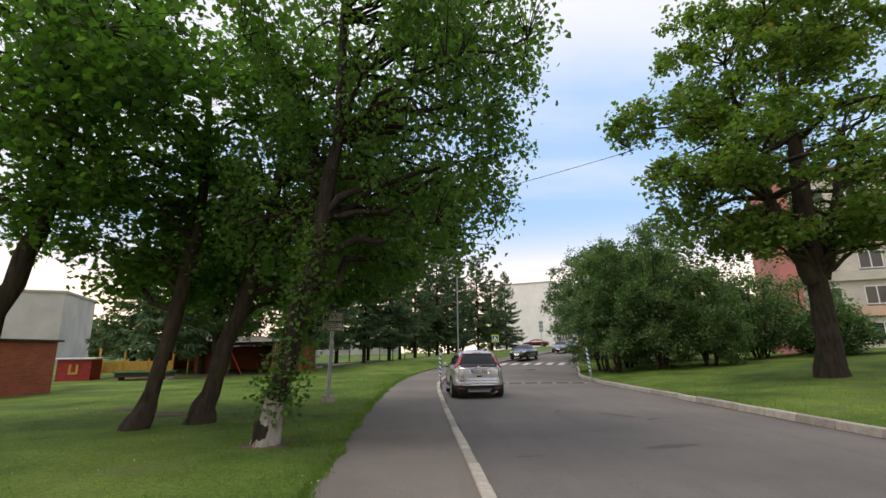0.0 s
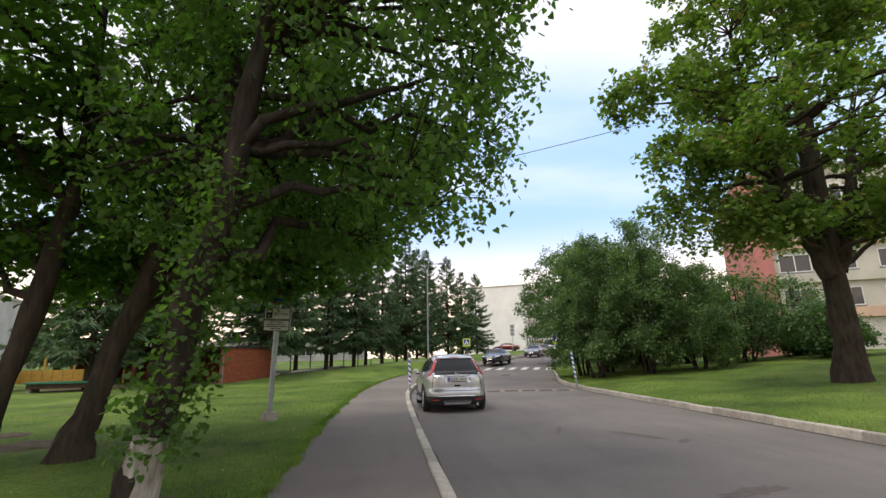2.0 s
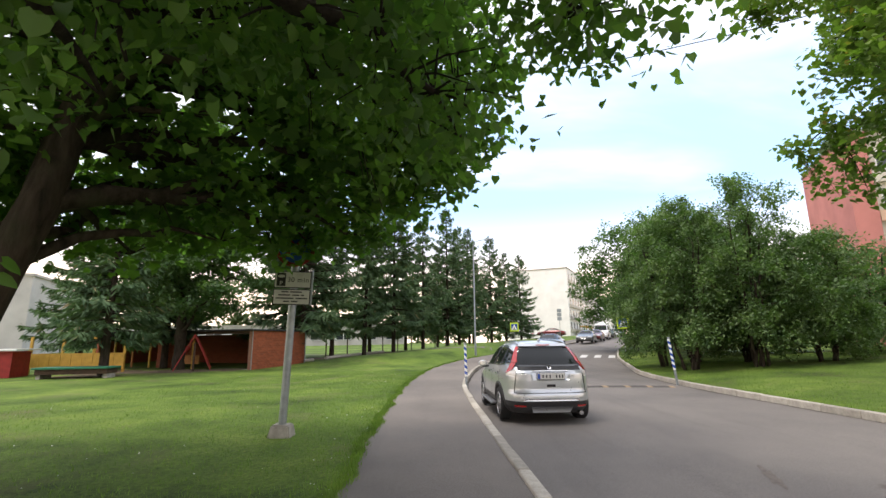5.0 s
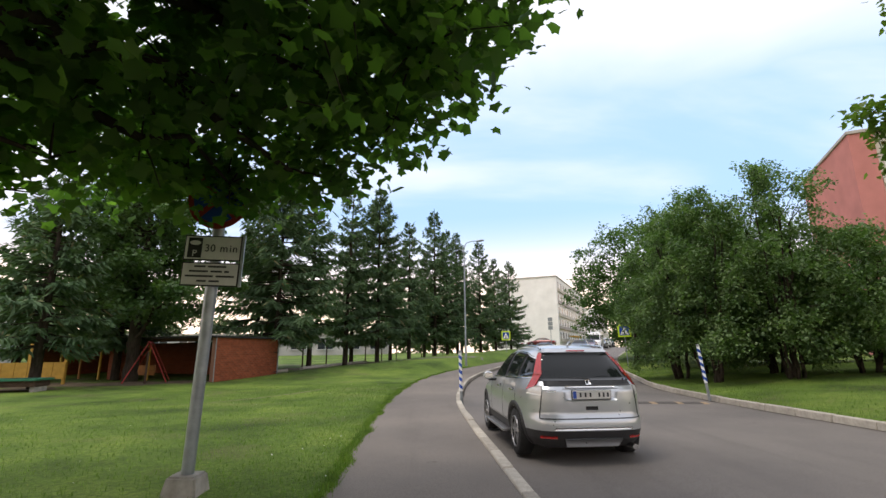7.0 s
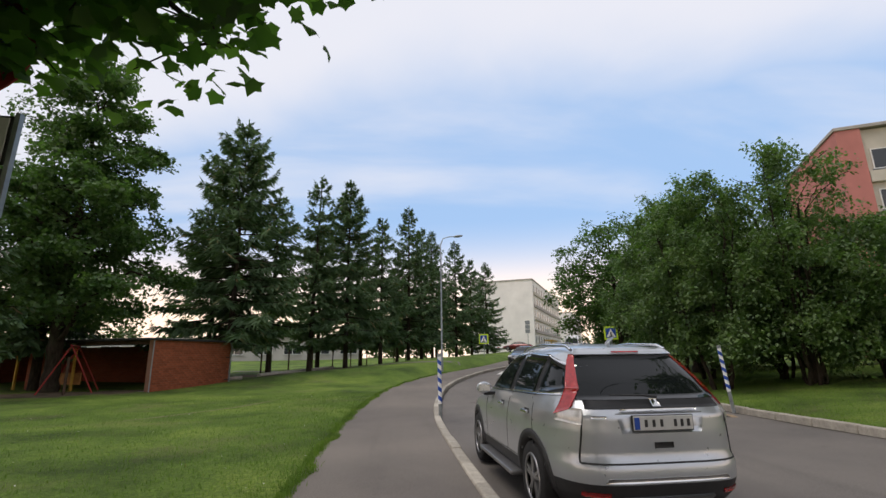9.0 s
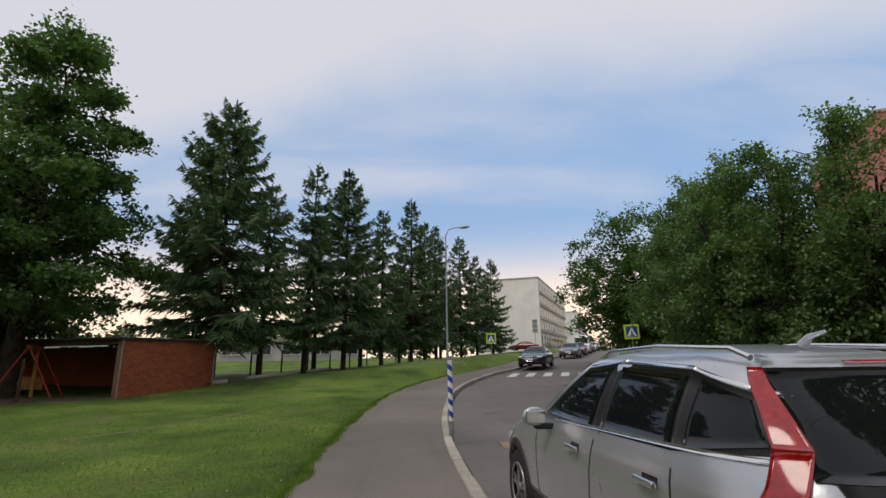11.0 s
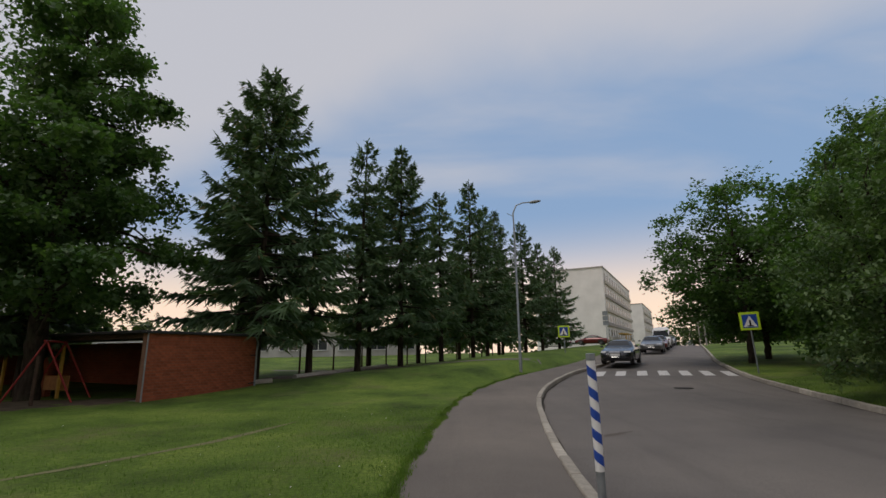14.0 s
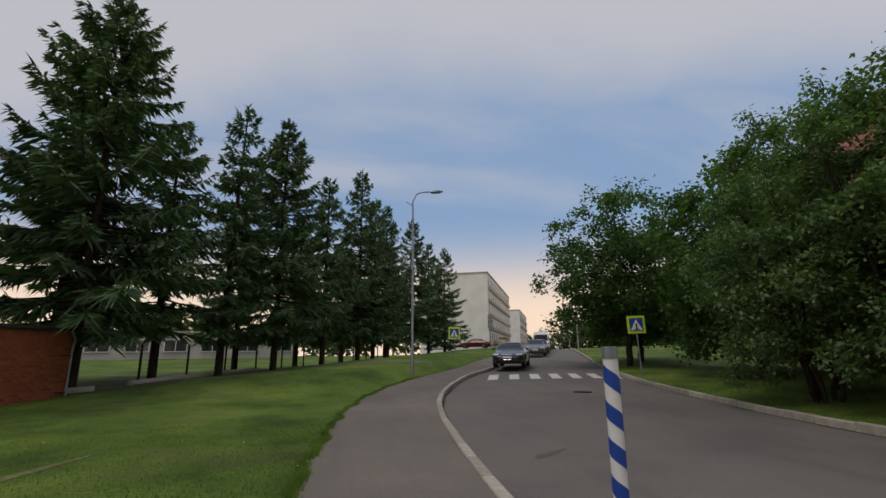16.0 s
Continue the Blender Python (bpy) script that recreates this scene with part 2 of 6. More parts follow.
M_BLUE = plain("blue_paint", (0.02, 0.07, 0.36), 0.45, 0, 0.12, 4)
M_RED = plain("red_paint", (0.30, 0.025, 0.022), 0.6, 0, 0.2, 5)
M_YELLOW = plain("yellow_paint", (0.5, 0.3, 0.05), 0.65, 0, 0.15, 4)
M_ORANGEWOOD = plain("orange_wood", (0.38, 0.17, 0.055), 0.75, 0, 0.2, 6)
M_GREEN = plain("green_paint", (0.03, 0.16, 0.09), 0.6, 0, 0.2, 5)
M_BLACK = plain("black_paint", (0.012, 0.012, 0.013), 0.5, 0, 0.2, 8)
M_FLUOR = plain("fluorescent_sheet", (0.52, 0.72, 0.03), 0.4, 0, 0.05, 3)
M_SIGNGREY = plain("sign_face_grey", (0.52, 0.52, 0.50), 0.4, 0, 0.1, 6)
M_ZEBRA = plain("road_paint", (0.58, 0.57, 0.55), 0.8, 0, 0.25, 14, 0.3, 0.3)
M_RUBBER = plain("rubber", (0.03, 0.028, 0.027), 0.85, 0, 0.25, 12, 0.2, 0.3)
M_WOODDARK = plain("dark_wood", (0.06, 0.035, 0.022), 0.85, 0, 0.3, 7)
M_ROOFFELT = plain("roof_felt", (0.03, 0.03, 0.032), 0.9, 0, 0.25, 4)
M_HUMPRUBBER = plain("worn_black_rubber", (0.085, 0.078, 0.073), 0.9, 0, 0.3, 10, 0.2, 0.5)
M_HUMPPAINT = plain("worn_yellow_rubber", (0.27, 0.20, 0.13), 0.85, 0, 0.3, 14, 0.2, 0.4)
M_TRACK = plain("trodden_earth", (0.16, 0.16, 0.08), 0.95, 0, 0.3, 5, 0.1, 0.6)
M_EARTH = plain("bare_earth", (0.115, 0.09, 0.062), 0.95, 0, 0.3, 3, 0.1, 0.6)

# ---- mesh helpers ----


def arrays_mesh(name, verts, tris, mat, smooth=False):
    """A mesh of triangles from two arrays."""
    me = bpy.data.meshes.new(name)
    verts, tris = np.asarray(verts, np.float32), np.asarray(tris, np.int32)
    me.vertices.add(len(verts))
    me.vertices.foreach_set("co", verts.ravel())
    me.loops.add(tris.size)
    me.loops.foreach_set("vertex_index", tris.ravel())
    me.polygons.add(len(tris))
    k = tris.shape[1]
    me.polygons.foreach_set("loop_start", np.arange(0, tris.size, k, dtype=np.int32))
    me.polygons.foreach_set("loop_total", np.full(len(tris), k, np.int32))
    if smooth:
        me.polygons.foreach_set("use_smooth", np.ones(len(tris), bool))
    me.update(calc_edges=True)
    me.validate()
    me.materials.append(mat)
    return me


def part(name, bm, material, parent=None, label="", smooth=False):
    """Links a bmesh as one mesh object under a thing or a part."""
    if isinstance(bm, bpy.types.Mesh):
        me = bm
    else:
        me = bpy.data.meshes.new(name)
        bmesh.ops.recalc_face_normals(bm, faces=bm.faces)
        bm.to_mesh(me)
        bm.free()
        me.materials.append(material)
        if smooth:
            me.polygons.foreach_set("use_smooth", np.ones(len(me.polygons), bool))
    ob = new(name, me)
    ob.parent = parent
    if label:
        ob["label"] = label
    return ob


def thing(name, m=None):
    ob = new(name)
    ob.empty_display_size = 0.2
    if m is not None:
        ob.matrix_basis = m
    return ob


def box(bm, x0, y0, z0, x1, y1, z1, bevel=0.0):
    r = bmesh.ops.create_cube(bm, size=1.0, matrix=Matrix.Translation(((x0 + x1) / 2, (y0 + y1) / 2, (z0 + z1) / 2)) @ Matrix.Diagonal((x1 - x0, y1 - y0, z1 - z0, 1)))
    if bevel:
        es = list({e for v in r["verts"] for e in v.link_edges})
        bmesh.ops.bevel(bm, geom=es, offset=bevel, segments=2, affect="EDGES", profile=0.5)
    return bm


def boxes(*bs, bevel=0.0):
    bm = bmesh.new()
    for b in bs:
        box(bm, *b, bevel=bevel)
    return bm


def tube_arrays(pts, radii, sides=8):
    pts = np.asarray(pts, float)
    n = len(pts)
    d = np.gradient(pts, axis=0)
    d /= np.linalg.norm(d, axis=1)[:, None] + 1e-9
    ref = np.tile([0.31, 0.95, 0.05], (n, 1)) if abs(d[:, 2]).mean() > 0.6 else np.tile([0.05, 0.1, 1.0], (n, 1))
    u = np.cross(d, ref)
    u /= np.linalg.norm(u, axis=1)[:, None] + 1e-9
    v = np.cross(d, u)
    a = np.linspace(0, 2 * np.pi, sides, endpoint=False)
    ring = (u[:, None] * np.cos(a)[None, :, None] + v[:, None] * np.sin(a)[None, :, None]) * np.asarray(radii, float)[:, None, None] + pts[:, None]
    i, j = np.meshgrid(np.arange(n - 1), np.arange(sides), indexing="ij")
    jn = (j + 1) % sides
    a0, a1, b0, b1 = i * sides + j, i * sides + jn, (i + 1) * sides + j, (i + 1) * sides + jn
    tris = np.concatenate([np.stack([a0, a1, b1], -1).reshape(-1, 3), np.stack([a0, b1, b0], -1).reshape(-1, 3)])
    return ring.reshape(-1, 3), tris


class Soup:
    """Collects arrays of triangles into one mesh."""

    def __init__(self):
        self.v, self.t, self.n = [], [], 0

    def add(self, v, t):
        self.v.append(v)
        self.t.append(t + self.n)
        self.n += len(v)
        return self

    def mesh(self, name, mat, smooth=False):
        return arrays_mesh(name, np.concatenate(self.v), np.concatenate(self.t), mat, smooth)


def tube(name, pts, radii, mat, parent=None, sides=10, label=""):
    v, t = tube_arrays(pts, radii, sides)
    s = Soup().add(v, t)
    n = len(v)
    for ring in (range(sides), range(n - sides, n)):
        idx = list(ring)
        c = np.array([[v[k] for k in idx]]).reshape(-1, 3).mean(0)
        s.add(np.vstack([v[idx], c]), np.array([[k, (k + 1) % sides, sides] for k in range(sides)]))
    return part(name, s.mesh(name, mat, True), mat, parent, label)


def cyl(name, p, q, r, mat, parent=None, sides=14, label="", r2=None):
    return tube(name, [p, q], [r, r if r2 is None else r2], mat, parent, sides, label)


# ---- the lie of the land ----
def interp(y, table):
    return np.interp(y, [a for a, _ in table], [b for _, b in table])


def smooth_table(table, span=2.5):
    """A table of (y, value), smoothed by averaging."""
    def f(y):
        return sum(interp(np.asarray(y, float) + o * span, table) for o in (-1, -0.6, -0.25, 0.25, 0.6, 1)) / 6
    return f


KERB_L = smooth_table([(-90, 1.4), (-5, 1.2), (6.8, 0.88), (10, 0.78), (14, 0.62), (20.6, 0.5), (25, 0.52), (28.3, 0.8), (33.8, 1.5), (37, 2.15), (40, 3.1), (45, 5.3), (49, 8.0), (60, 13.6), (150, 57.7), (600, 278)], 1.6)
WALK_L = smooth_table([(-90, -0.8), (-5, -0.85), (6.9, -1.0), (9.4, -1.2), (14.9, -1.5), (20, -1.6), (25, -1.6), (28.7, -1.42), (34, -0.95), (38, -0.1), (42, 1.5), (46, 3.9), (50, 6.4), (60, 11.4), (150, 55.4), (600, 275.5)], 1.2)
KERB_R = smooth_table([(-90, 7.9), (10, 8.0), (16, 8.05), (24, 8.05), (27, 8.3), (31, 9.0), (36, 10.6), (42, 12.2), (51, 15.7), (60, 20.1), (150, 64.2), (600, 284.7)], 2.0)
BASE = smooth_table([(-400, -1), (-100, 0), (33, 0.0), (38, 0.1), (44, 0.34), (48, 0.55), (55, 0.95), (70, 1.5), (90, 2.1), (110, 2.2), (160, 1.9), (300, 0.5), (700, -2)], 4.0)


def sstep(x):
    x = np.clip(x, 0, 1)
    return x * x * (3 - 2 * x)


def land(x, y):
    """The height of the ground."""
    x, y = np.asarray(x, float), np.asarray(y, float)
    h = BASE(y)
    right = np.clip(x - KERB_R(y), 0, 300)
    h = h + 0.075 * np.minimum(right, 18) * (0.35 + 0.65 * sstep((44 - y) / 14)) + 0.02 * sstep(right / 2)
    left = np.clip(WALK_L(y) - x, 0, 300)
    h = h + 0.5 * sstep((y - 37) / 6) * (1 - 0.5 * sstep((y - 50) / 12)) * sstep((left + 0.3) / 2.0) * (1 - sstep((left - 3) / 9))
    h = h - 0.9 * sstep((y - 44) / 25) * sstep((left - 6) / 12)
    h = h + 0.05 * np.sin(x * 0.35 + 1) * np.sin(y * 0.27) * sstep(left / 4) + 0.04 * np.sin(x * 0.8) * np.sin(y * 0.6) * sstep(right / 3)
    return h


def gz(x, y):
    return float(land(x, y))


YS = np.unique(np.concatenate([np.arange(-80, 0, 4.0), np.arange(0, 62, 0.5), np.arange(62, 150, 3.0), np.arange(150, 600, 25.0)]))


def sheet(name, columns, mat, uv=False):
    """A sheet over the rows YS; columns: functions of y that give x and z."""
    cols = [c(YS) for c in columns]
    v = np.stack([np.stack([np.broadcast_to(x, YS.shape), YS, np.broadcast_to(z, YS.shape)], -1) for x, z in cols], 1)
    n, k = v.shape[:2]
    i, j = np.meshgrid(np.arange(n - 1), np.arange(k - 1), indexing="ij")
    q = np.stack([i * k + j, i * k + j + 1, (i + 1) * k + j + 1, (i + 1) * k + j], -1).reshape(-1, 4)
    return arrays_mesh(name, v.reshape(-1, 3), q, mat, True)


OUT = np.concatenate([[0.0, 0.12, 0.35], np.arange(0.7, 12, 0.6), np.arange(12, 40, 2.0), [45, 55, 75, 110, 180, 300, 600]])
cols = [lambda y, d=d: (WALK_L(y) - d, land(WALK_L(y) - d, y) + 0.012 - 0.05 * (d == 0)) for d in OUT[::-1]]
cols += [lambda y: (WALK_L(y) + 0.03, land(WALK_L(y), y) - 0.35), lambda y: (KERB_R(y) + 0.1, land(KERB_R(y), y) - 0.35)]
cols += [lambda y, d=d: (KERB_R(y) + 0.15 + d, land(KERB_R(y) + 0.15 + d, y) + 0.0 - 0.03 * (d == 0)) for d in OUT]
ground = part("ground", sheet("ground", cols, M_GRASS), M_GRASS)
tagged(ground, "mown green lawn with worn and dry patches", "lawn", kind="structure")


def road_col(f):
    def c(y):
        a, b = KERB_L(y), KERB_R(y)
        x = a + (b - a) * f
        return x, land(KERB_L(y) + 0.01, y) * (1 - f) + land(KERB_R(y), y) * f - 0.13 + 0.05 * (1 - (2 * f - 1) ** 2)
    return c


def road_z(x, y):
    f = (x - float(KERB_L(y))) / float(KERB_R(y) - KERB_L(y))
    return float(road_col(f)(np.array([float(y)]))[1][0])


road = part("road", sheet("road", [road_col(f) for f in np.linspace(0, 1, 13)], M_ROAD), M_ROAD)
tagged(road, "worn grey asphalt road with dark patches", "road", kind="structure")
wcols = [lambda y, f=f: (WALK_L(y) + (KERB_L(y) - 0.14 - WALK_L(y)) * f, land(WALK_L(y), y) * (1 - f) + land(KERB_L(y), y) * f + 0.004 * math.sin(f * 3.1)) for f in np.linspace(0, 1, 7)]
pavement = part("pavement", sheet("pavement", wcols, M_WALK), M_WALK)
tagged(pavement, "brownish grey asphalt footpath beside the road", "footpath", kind="structure")


# narrow dark strips on the road along both kerbs, wavy on the outer edge
M_GUTTER = plain("dark_gutter_strip", (0.085, 0.075, 0.065), 0.95, 0, 0.35, 9, 0.1, 0.6)
gutter = part("gutter", sheet("gutter", [lambda y: (KERB_L(y) - 0.01, road_col(0.0)(y)[1] + 0.006), lambda y: (KERB_L(y) + 0.07 + 0.04 * np.sin(y * 1.7) * np.sin(y * 0.61), road_col(0.012)(y)[1] + 0.004)], M_GUTTER), M_GUTTER)
strip_right = part("gutter_right", sheet("gutter_right", [lambda y: (KERB_R(y) - 0.06 - 0.05 * np.sin(y * 1.3) * np.sin(y * 0.47), road_col(0.985)(y)[1] + 0.005), lambda y: (KERB_R(y) + 0.01, road_col(1.0)(y)[1] + 0.008)], M_GUTTER), M_GUTTER)
tagged(strip_right, "dark strip along the kerb beside the lawn", "gutter grit", kind="structure")
tagged(gutter, "dark strip along the foot of the kerb", "gutter grit", kind="structure")


# ---- trees ----
rng = np.random.default_rng(7)
LEAF_OVAL = (np.array([[0, 0, 0], [0.32, 0.35, 0.05], [0, 1.0, -0.06], [-0.32, 0.35, 0.05]]), np.array([[0, 1, 2], [0, 2, 3]]))
LEAF_HEART = (np.array([[0, 0.08, 0], [0.38, 0.02, 0.06], [0.46, 0.38, 0.08], [0, 1.0, -0.08], [-0.46, 0.38, 0.08], [-0.38, 0.02, 0.06]]), np.array([[0, 1, 2], [0, 2, 3], [0, 3, 4], [0, 4, 5]]))
LEAF_ROUND = (np.array([[0, 0.1, 0.0], [0.25, -0.02, 0.05], [0.46, 0.18, 0.09], [0.42, 0.5, 0.06], [0.2, 0.78, 0.0], [0, 0.94, -0.1], [-0.2, 0.78, 0.0], [-0.42, 0.5, 0.06], [-0.46, 0.18, 0.09], [-0.25, -0.02, 0.05]]),
              np.array([[0, k, k + 1] for k in range(1, 9)]))
LEAF_MAPLE = (np.array([[0, 0.1, 0], [0.42, 0.02, 0.02], [0.4, 0.27, 0.05], [0.57, 0.5, -0.04], [0.33, 0.64, 0.05], [0, 0.98, -0.1], [-0.33, 0.64, 0.05], [-0.57, 0.5, -0.04], [-0.4, 0.27, 0.05], [-0.42, 0.02, 0.02]]),
              np.array([[0, 1, 2], [0, 2, 4], [2, 3, 4], [0, 4, 6], [4, 5, 6], [0, 6, 8], [6, 7, 8], [0, 8, 9]]))


def scatter(points, size, shape, droop=0.5, spread=0.35, heading=None):
    """Leaves at the points: arrays of vertices and triangles."""
    tv, tt = shape
    n = len(points)
    s = size * rng.uniform(1 - spread, 1 + spread, n)
    yaw = rng.uniform(0, 2 * np.pi, n) if heading is None else heading + rng.normal(0, 0.5, n)
    pitch = rng.normal(-droop, 0.38, n)
    roll = rng.normal(0, 0.45, n)
    cy, sy, cp, sp, cr, sr = np.cos(yaw), np.sin(yaw), np.cos(pitch), np.sin(pitch), np.cos(roll), np.sin(roll)
    x, y, z = tv[:, 0][None], tv[:, 1][None], tv[:, 2][None]
    x1, z1 = x * cr[:, None] + z * sr[:, None], -x * sr[:, None] + z * cr[:, None]
    y2, z2 = y * cp[:, None] - z1 * sp[:, None], y * sp[:, None] + z1 * cp[:, None]
    x3, y3 = x1 * cy[:, None] - y2 * sy[:, None], x1 * sy[:, None] + y2 * cy[:, None]
    v = np.stack([x3, y3, z2], -1) * s[:, None, None] + points[:, None]
    t = tt[None] + (np.arange(n) * len(tv))[:, None, None]
    return v.reshape(-1, 3), t.reshape(-1, 3)


def bend(a, b, steps=7, sag=0.12, wob=0.05):
    """A curved way from a to b that first rises."""
    a, b = np.asarray(a, float), np.asarray(b, float)
    t = np.linspace(0, 1, steps)[:, None]
    L = np.linalg.norm(b - a)
    p = a + (b - a) * t
    p[:, 2] += sag * L * np.sin(np.pi * t[:, 0])
    p[1:-1] += rng.normal(0, wob * L, (steps - 2, 3)) * 0.5
    return p


def in_lobes(lobes, n, shell=0.55):
    """Points in ellipsoids (centre, radii), denser towards the skin."""
    vol = np.array([np.prod(r) ** 0.8 for _, r in lobes])
    pick = rng.choice(len(lobes), n, p=vol / vol.sum())
    c = np.array([lobes[k][0] for k in pick], float)
    r = np.array([lobes[k][1] for k in pick], float)
    d = rng.normal(size=(n, 3))
    d /= np.linalg.norm(d, axis=1)[:, None]
    return c + d * r * (rng.uniform(0, 1, n) ** (1 / 3) * (1 - shell) + shell * rng.uniform(0.75, 1.03, n))[:, None]


def tree(name, trunks, lobes, limbs, clumps, per, spread, size, shape, leaf, barkmat, label, category="tree", droop=0.5, hang=0.0, low=None, limb_r=0.09, base_mat=None, shell=0.5, twigs=0.7):
    """trunks: ways with radii; lobes: the crown; clumps of leaves hang on twigs, which hang on limbs."""
    x, y, z = trunks[0][0][0]
    root = thing(name, pose(x, y, z))
    off = np.array([x, y, z])
    ends, wood = [], Soup()
    for pts, radii in trunks:
        pts = np.asarray(pts, float)
        t = np.linspace(0, 1, len(pts))
        tt = np.linspace(0, 1, 16)
        way = np.stack([np.interp(tt, t, pts[:, k]) for k in range(3)], -1)
        way[1:-1] += rng.normal(0, 0.03, (14, 3)) * [1, 1, 0]
        rad = np.interp(tt, t, radii) * (1 + rng.normal(0, 0.05, 16))
        v, tr = tube_arrays(way - off, rad, 12)
        v += rng.normal(0, 0.012, v.shape)
        part("trunk", arrays_mesh("trunk", v, tr, base_mat or barkmat, True), barkmat, root)
        ends += [(way[k], rad[k]) for k in range(6, 16)]
    ep = np.array([e[0] for e in ends])
    er = np.array([e[1] for e in ends])
    tips = in_lobes(lobes, limbs, 0.6)
    ways = []
    for p in tips:
        k = np.argmin(np.linalg.norm((ep - p) * [1, 1, 1.6], axis=1) + rng.uniform(0, 1.2, len(ep)) + 0.6 * np.maximum(0, ep[:, 2] - p[2]))
        w = bend(ep[k], p, 8, 0.1, 0.05)
        r0 = min(er[k] * 0.6, limb_r * (0.4 + np.linalg.norm(p - ep[k]) / 5))
        v, t = tube_arrays(w - off, np.linspace(r0, 0.012, 8), 6)
        wood.add(v, t)
        ways.append(w[2:])
    way_pts = np.concatenate(ways)
    centres = in_lobes(lobes, clumps, shell)
    if low is not None:
        centres = centres[centres[:, 2] > low(centres[:, 0], centres[:, 1])]
    leaves = []
    for c in centres:
        k = np.argmin(((way_pts - c) ** 2).sum(1))
        a = way_pts[k]
        d = np.linalg.norm(c - a)
        if d > 2.6:
            c = a + (c - a) * 2.6 / d
        if rng.uniform() < twigs:
            v, t = tube_arrays(np.array([a, (a + c) / 2 + [0, 0, 0.08 * d], c]) - off, [0.014, 0.009, 0.004], 3)
            wood.add(v, t)
        n = rng.poisson(per)
        u = rng.uniform(0.25, 1.1, n)[:, None]
        q = a + (c - a) * u + rng.normal(0, spread, (n, 3)) * [1, 1, 0.7]
        q[:, 2] -= hang * rng.uniform(0, 1, n) * spread * 4
        leaves.append(q)
    leaves = np.concatenate(leaves) - off
    v, t = scatter(leaves, size, shape, droop)
    tagged(part("branchwork", wood.mesh("branchwork", barkmat, True), barkmat, root), kind="stuff")
    tagged(part("crown", arrays_mesh("crown", v, t, leaf), leaf, root), kind="stuff")
    return tagged(root, label, category)


def spruce(x, y, height, radius, skirt, label, lean=0.0, thin=1.0, seed=0, trunk_r=0.19, dens=1.0):
    """A spruce: a straight trunk, whorls of drooping boughs, each with flat sprays of needles."""
    r = np.random.default_rng(seed)
    z0 = gz(x, y)
    root = thing("spruce", pose(x, y, z0 - 0.05))
    hs = np.linspace(0, height, 10)
    way = np.stack([lean * (hs / height) ** 1.3, 0 * hs, hs], -1)
    v, t = tube_arrays(way, np.linspace(trunk_r, 0.025, 10), 9)
    part("trunk", arrays_mesh("trunk", v, t, M_BARK, True), M_BARK, root)
    wood, blades, tris_p = Soup(), [], []
    hgt = skirt
    while hgt < height - 0.25:
        f = (hgt - skirt) / (height - skirt)
        reach = radius * ((1 - f) ** 0.8 * 0.98 + 0.03) * (1.0 if f > 0.12 else 0.72 + 2.2 * f)
        for k in range(int(r.integers(5, 8))):
            if r.uniform() > thin:
                continue
            a = r.uniform(0, 2 * np.pi)
            L = reach * r.uniform(0.6, 1.12)
            u = np.linspace(0, 1, 7)
            rise = 0.5 * f - 0.16
            px = L * u
            pz = hgt + L * (rise * u - 0.22 * u ** 2 * (1 - f) + 0.24 * u ** 3) + r.normal(0, 0.08)
            cx = np.interp(hgt / height, [0, 1], [0, lean])
            wv = np.stack([cx + px * np.cos(a), px * np.sin(a), pz], -1)
            v, t = tube_arrays(wv, np.linspace(0.014 + 0.012 * L, 0.006, 7), 4)
            wood.add(v, t)
            n = int((22 + 36 * L) * dens)
            s = r.uniform(0.10, 1.0, n) ** 0.75
            p = np.stack([np.interp(s, u, wv[:, m]) for m in range(3)], -1)
            side = r.choice([-1, 1], n)
            ang = a + side * r.uniform(0.35, 1.2, n)
            ln = (0.20 + 0.19 * L * (1 - s) ** 0.6 + 0.08) * r.uniform(0.5, 1.25, n) * (0.5 + 0.5 * min(1.0, L / 1.3))
            tip = p + np.stack([np.cos(ang) * ln, np.sin(ang) * ln, -ln * r.uniform(0.0, 0.95, n)], -1)
            wd = np.clip(ln * 0.085, 0.016, 0.046) / dens ** 0.6
            nx = np.stack([-np.sin(ang) * wd, np.cos(ang) * wd, r.normal(0, 0.035, n)], -1)
            mid = (p + tip) / 2 + np.stack([0 * ln, 0 * ln, r.normal(0.0, 0.04, n)], -1)
            blades.append(np.stack([p, mid + nx, tip, mid - nx], 1))
            # tip spray
            m = 8
            ta = a + r.normal(0, 0.4, m)
            tl = r.uniform(0.2, 0.42, m)
            tp = np.repeat(wv[-1:], m, 0) - np.stack([np.cos(ta), np.sin(ta), 0 * ta], -1) * 0.12
            te = tp + np.stack([np.cos(ta) * tl, np.sin(ta) * tl, tl * r.normal(0.1, 0.3, m)], -1)
            tw = np.stack([-np.sin(ta) * 0.034, np.cos(ta) * 0.034, 0 * ta], -1)
            md = (tp + te) / 2
            blades.append(np.stack([tp, md + tw, te, md - tw], 1))
        hgt += r.uniform(0.26, 0.44) * (1.25 - 0.5 * f)
    # leader
    m = 16
    th, ta = r.uniform(height - 1.1, height, m), r.uniform(0, 6.28, m)
    tp = np.stack([np.full(m, lean), 0 * th, th], -1)
    te = tp + np.stack([np.cos(ta) * 0.22, np.sin(ta) * 0.22, np.full(m, 0.22)], -1)
    tw = np.stack([-np.sin(ta) * 0.04, np.cos(ta) * 0.04, 0 * ta], -1)
    md = (tp + te) / 2
    blades.append(np.stack([tp, md + tw, te, md - tw], 1))
    b = np.concatenate(blades)
    tt = np.array([[0, 1, 2], [0, 2, 3]])[None] + (np.arange(len(b)) * 4)[:, None, None]
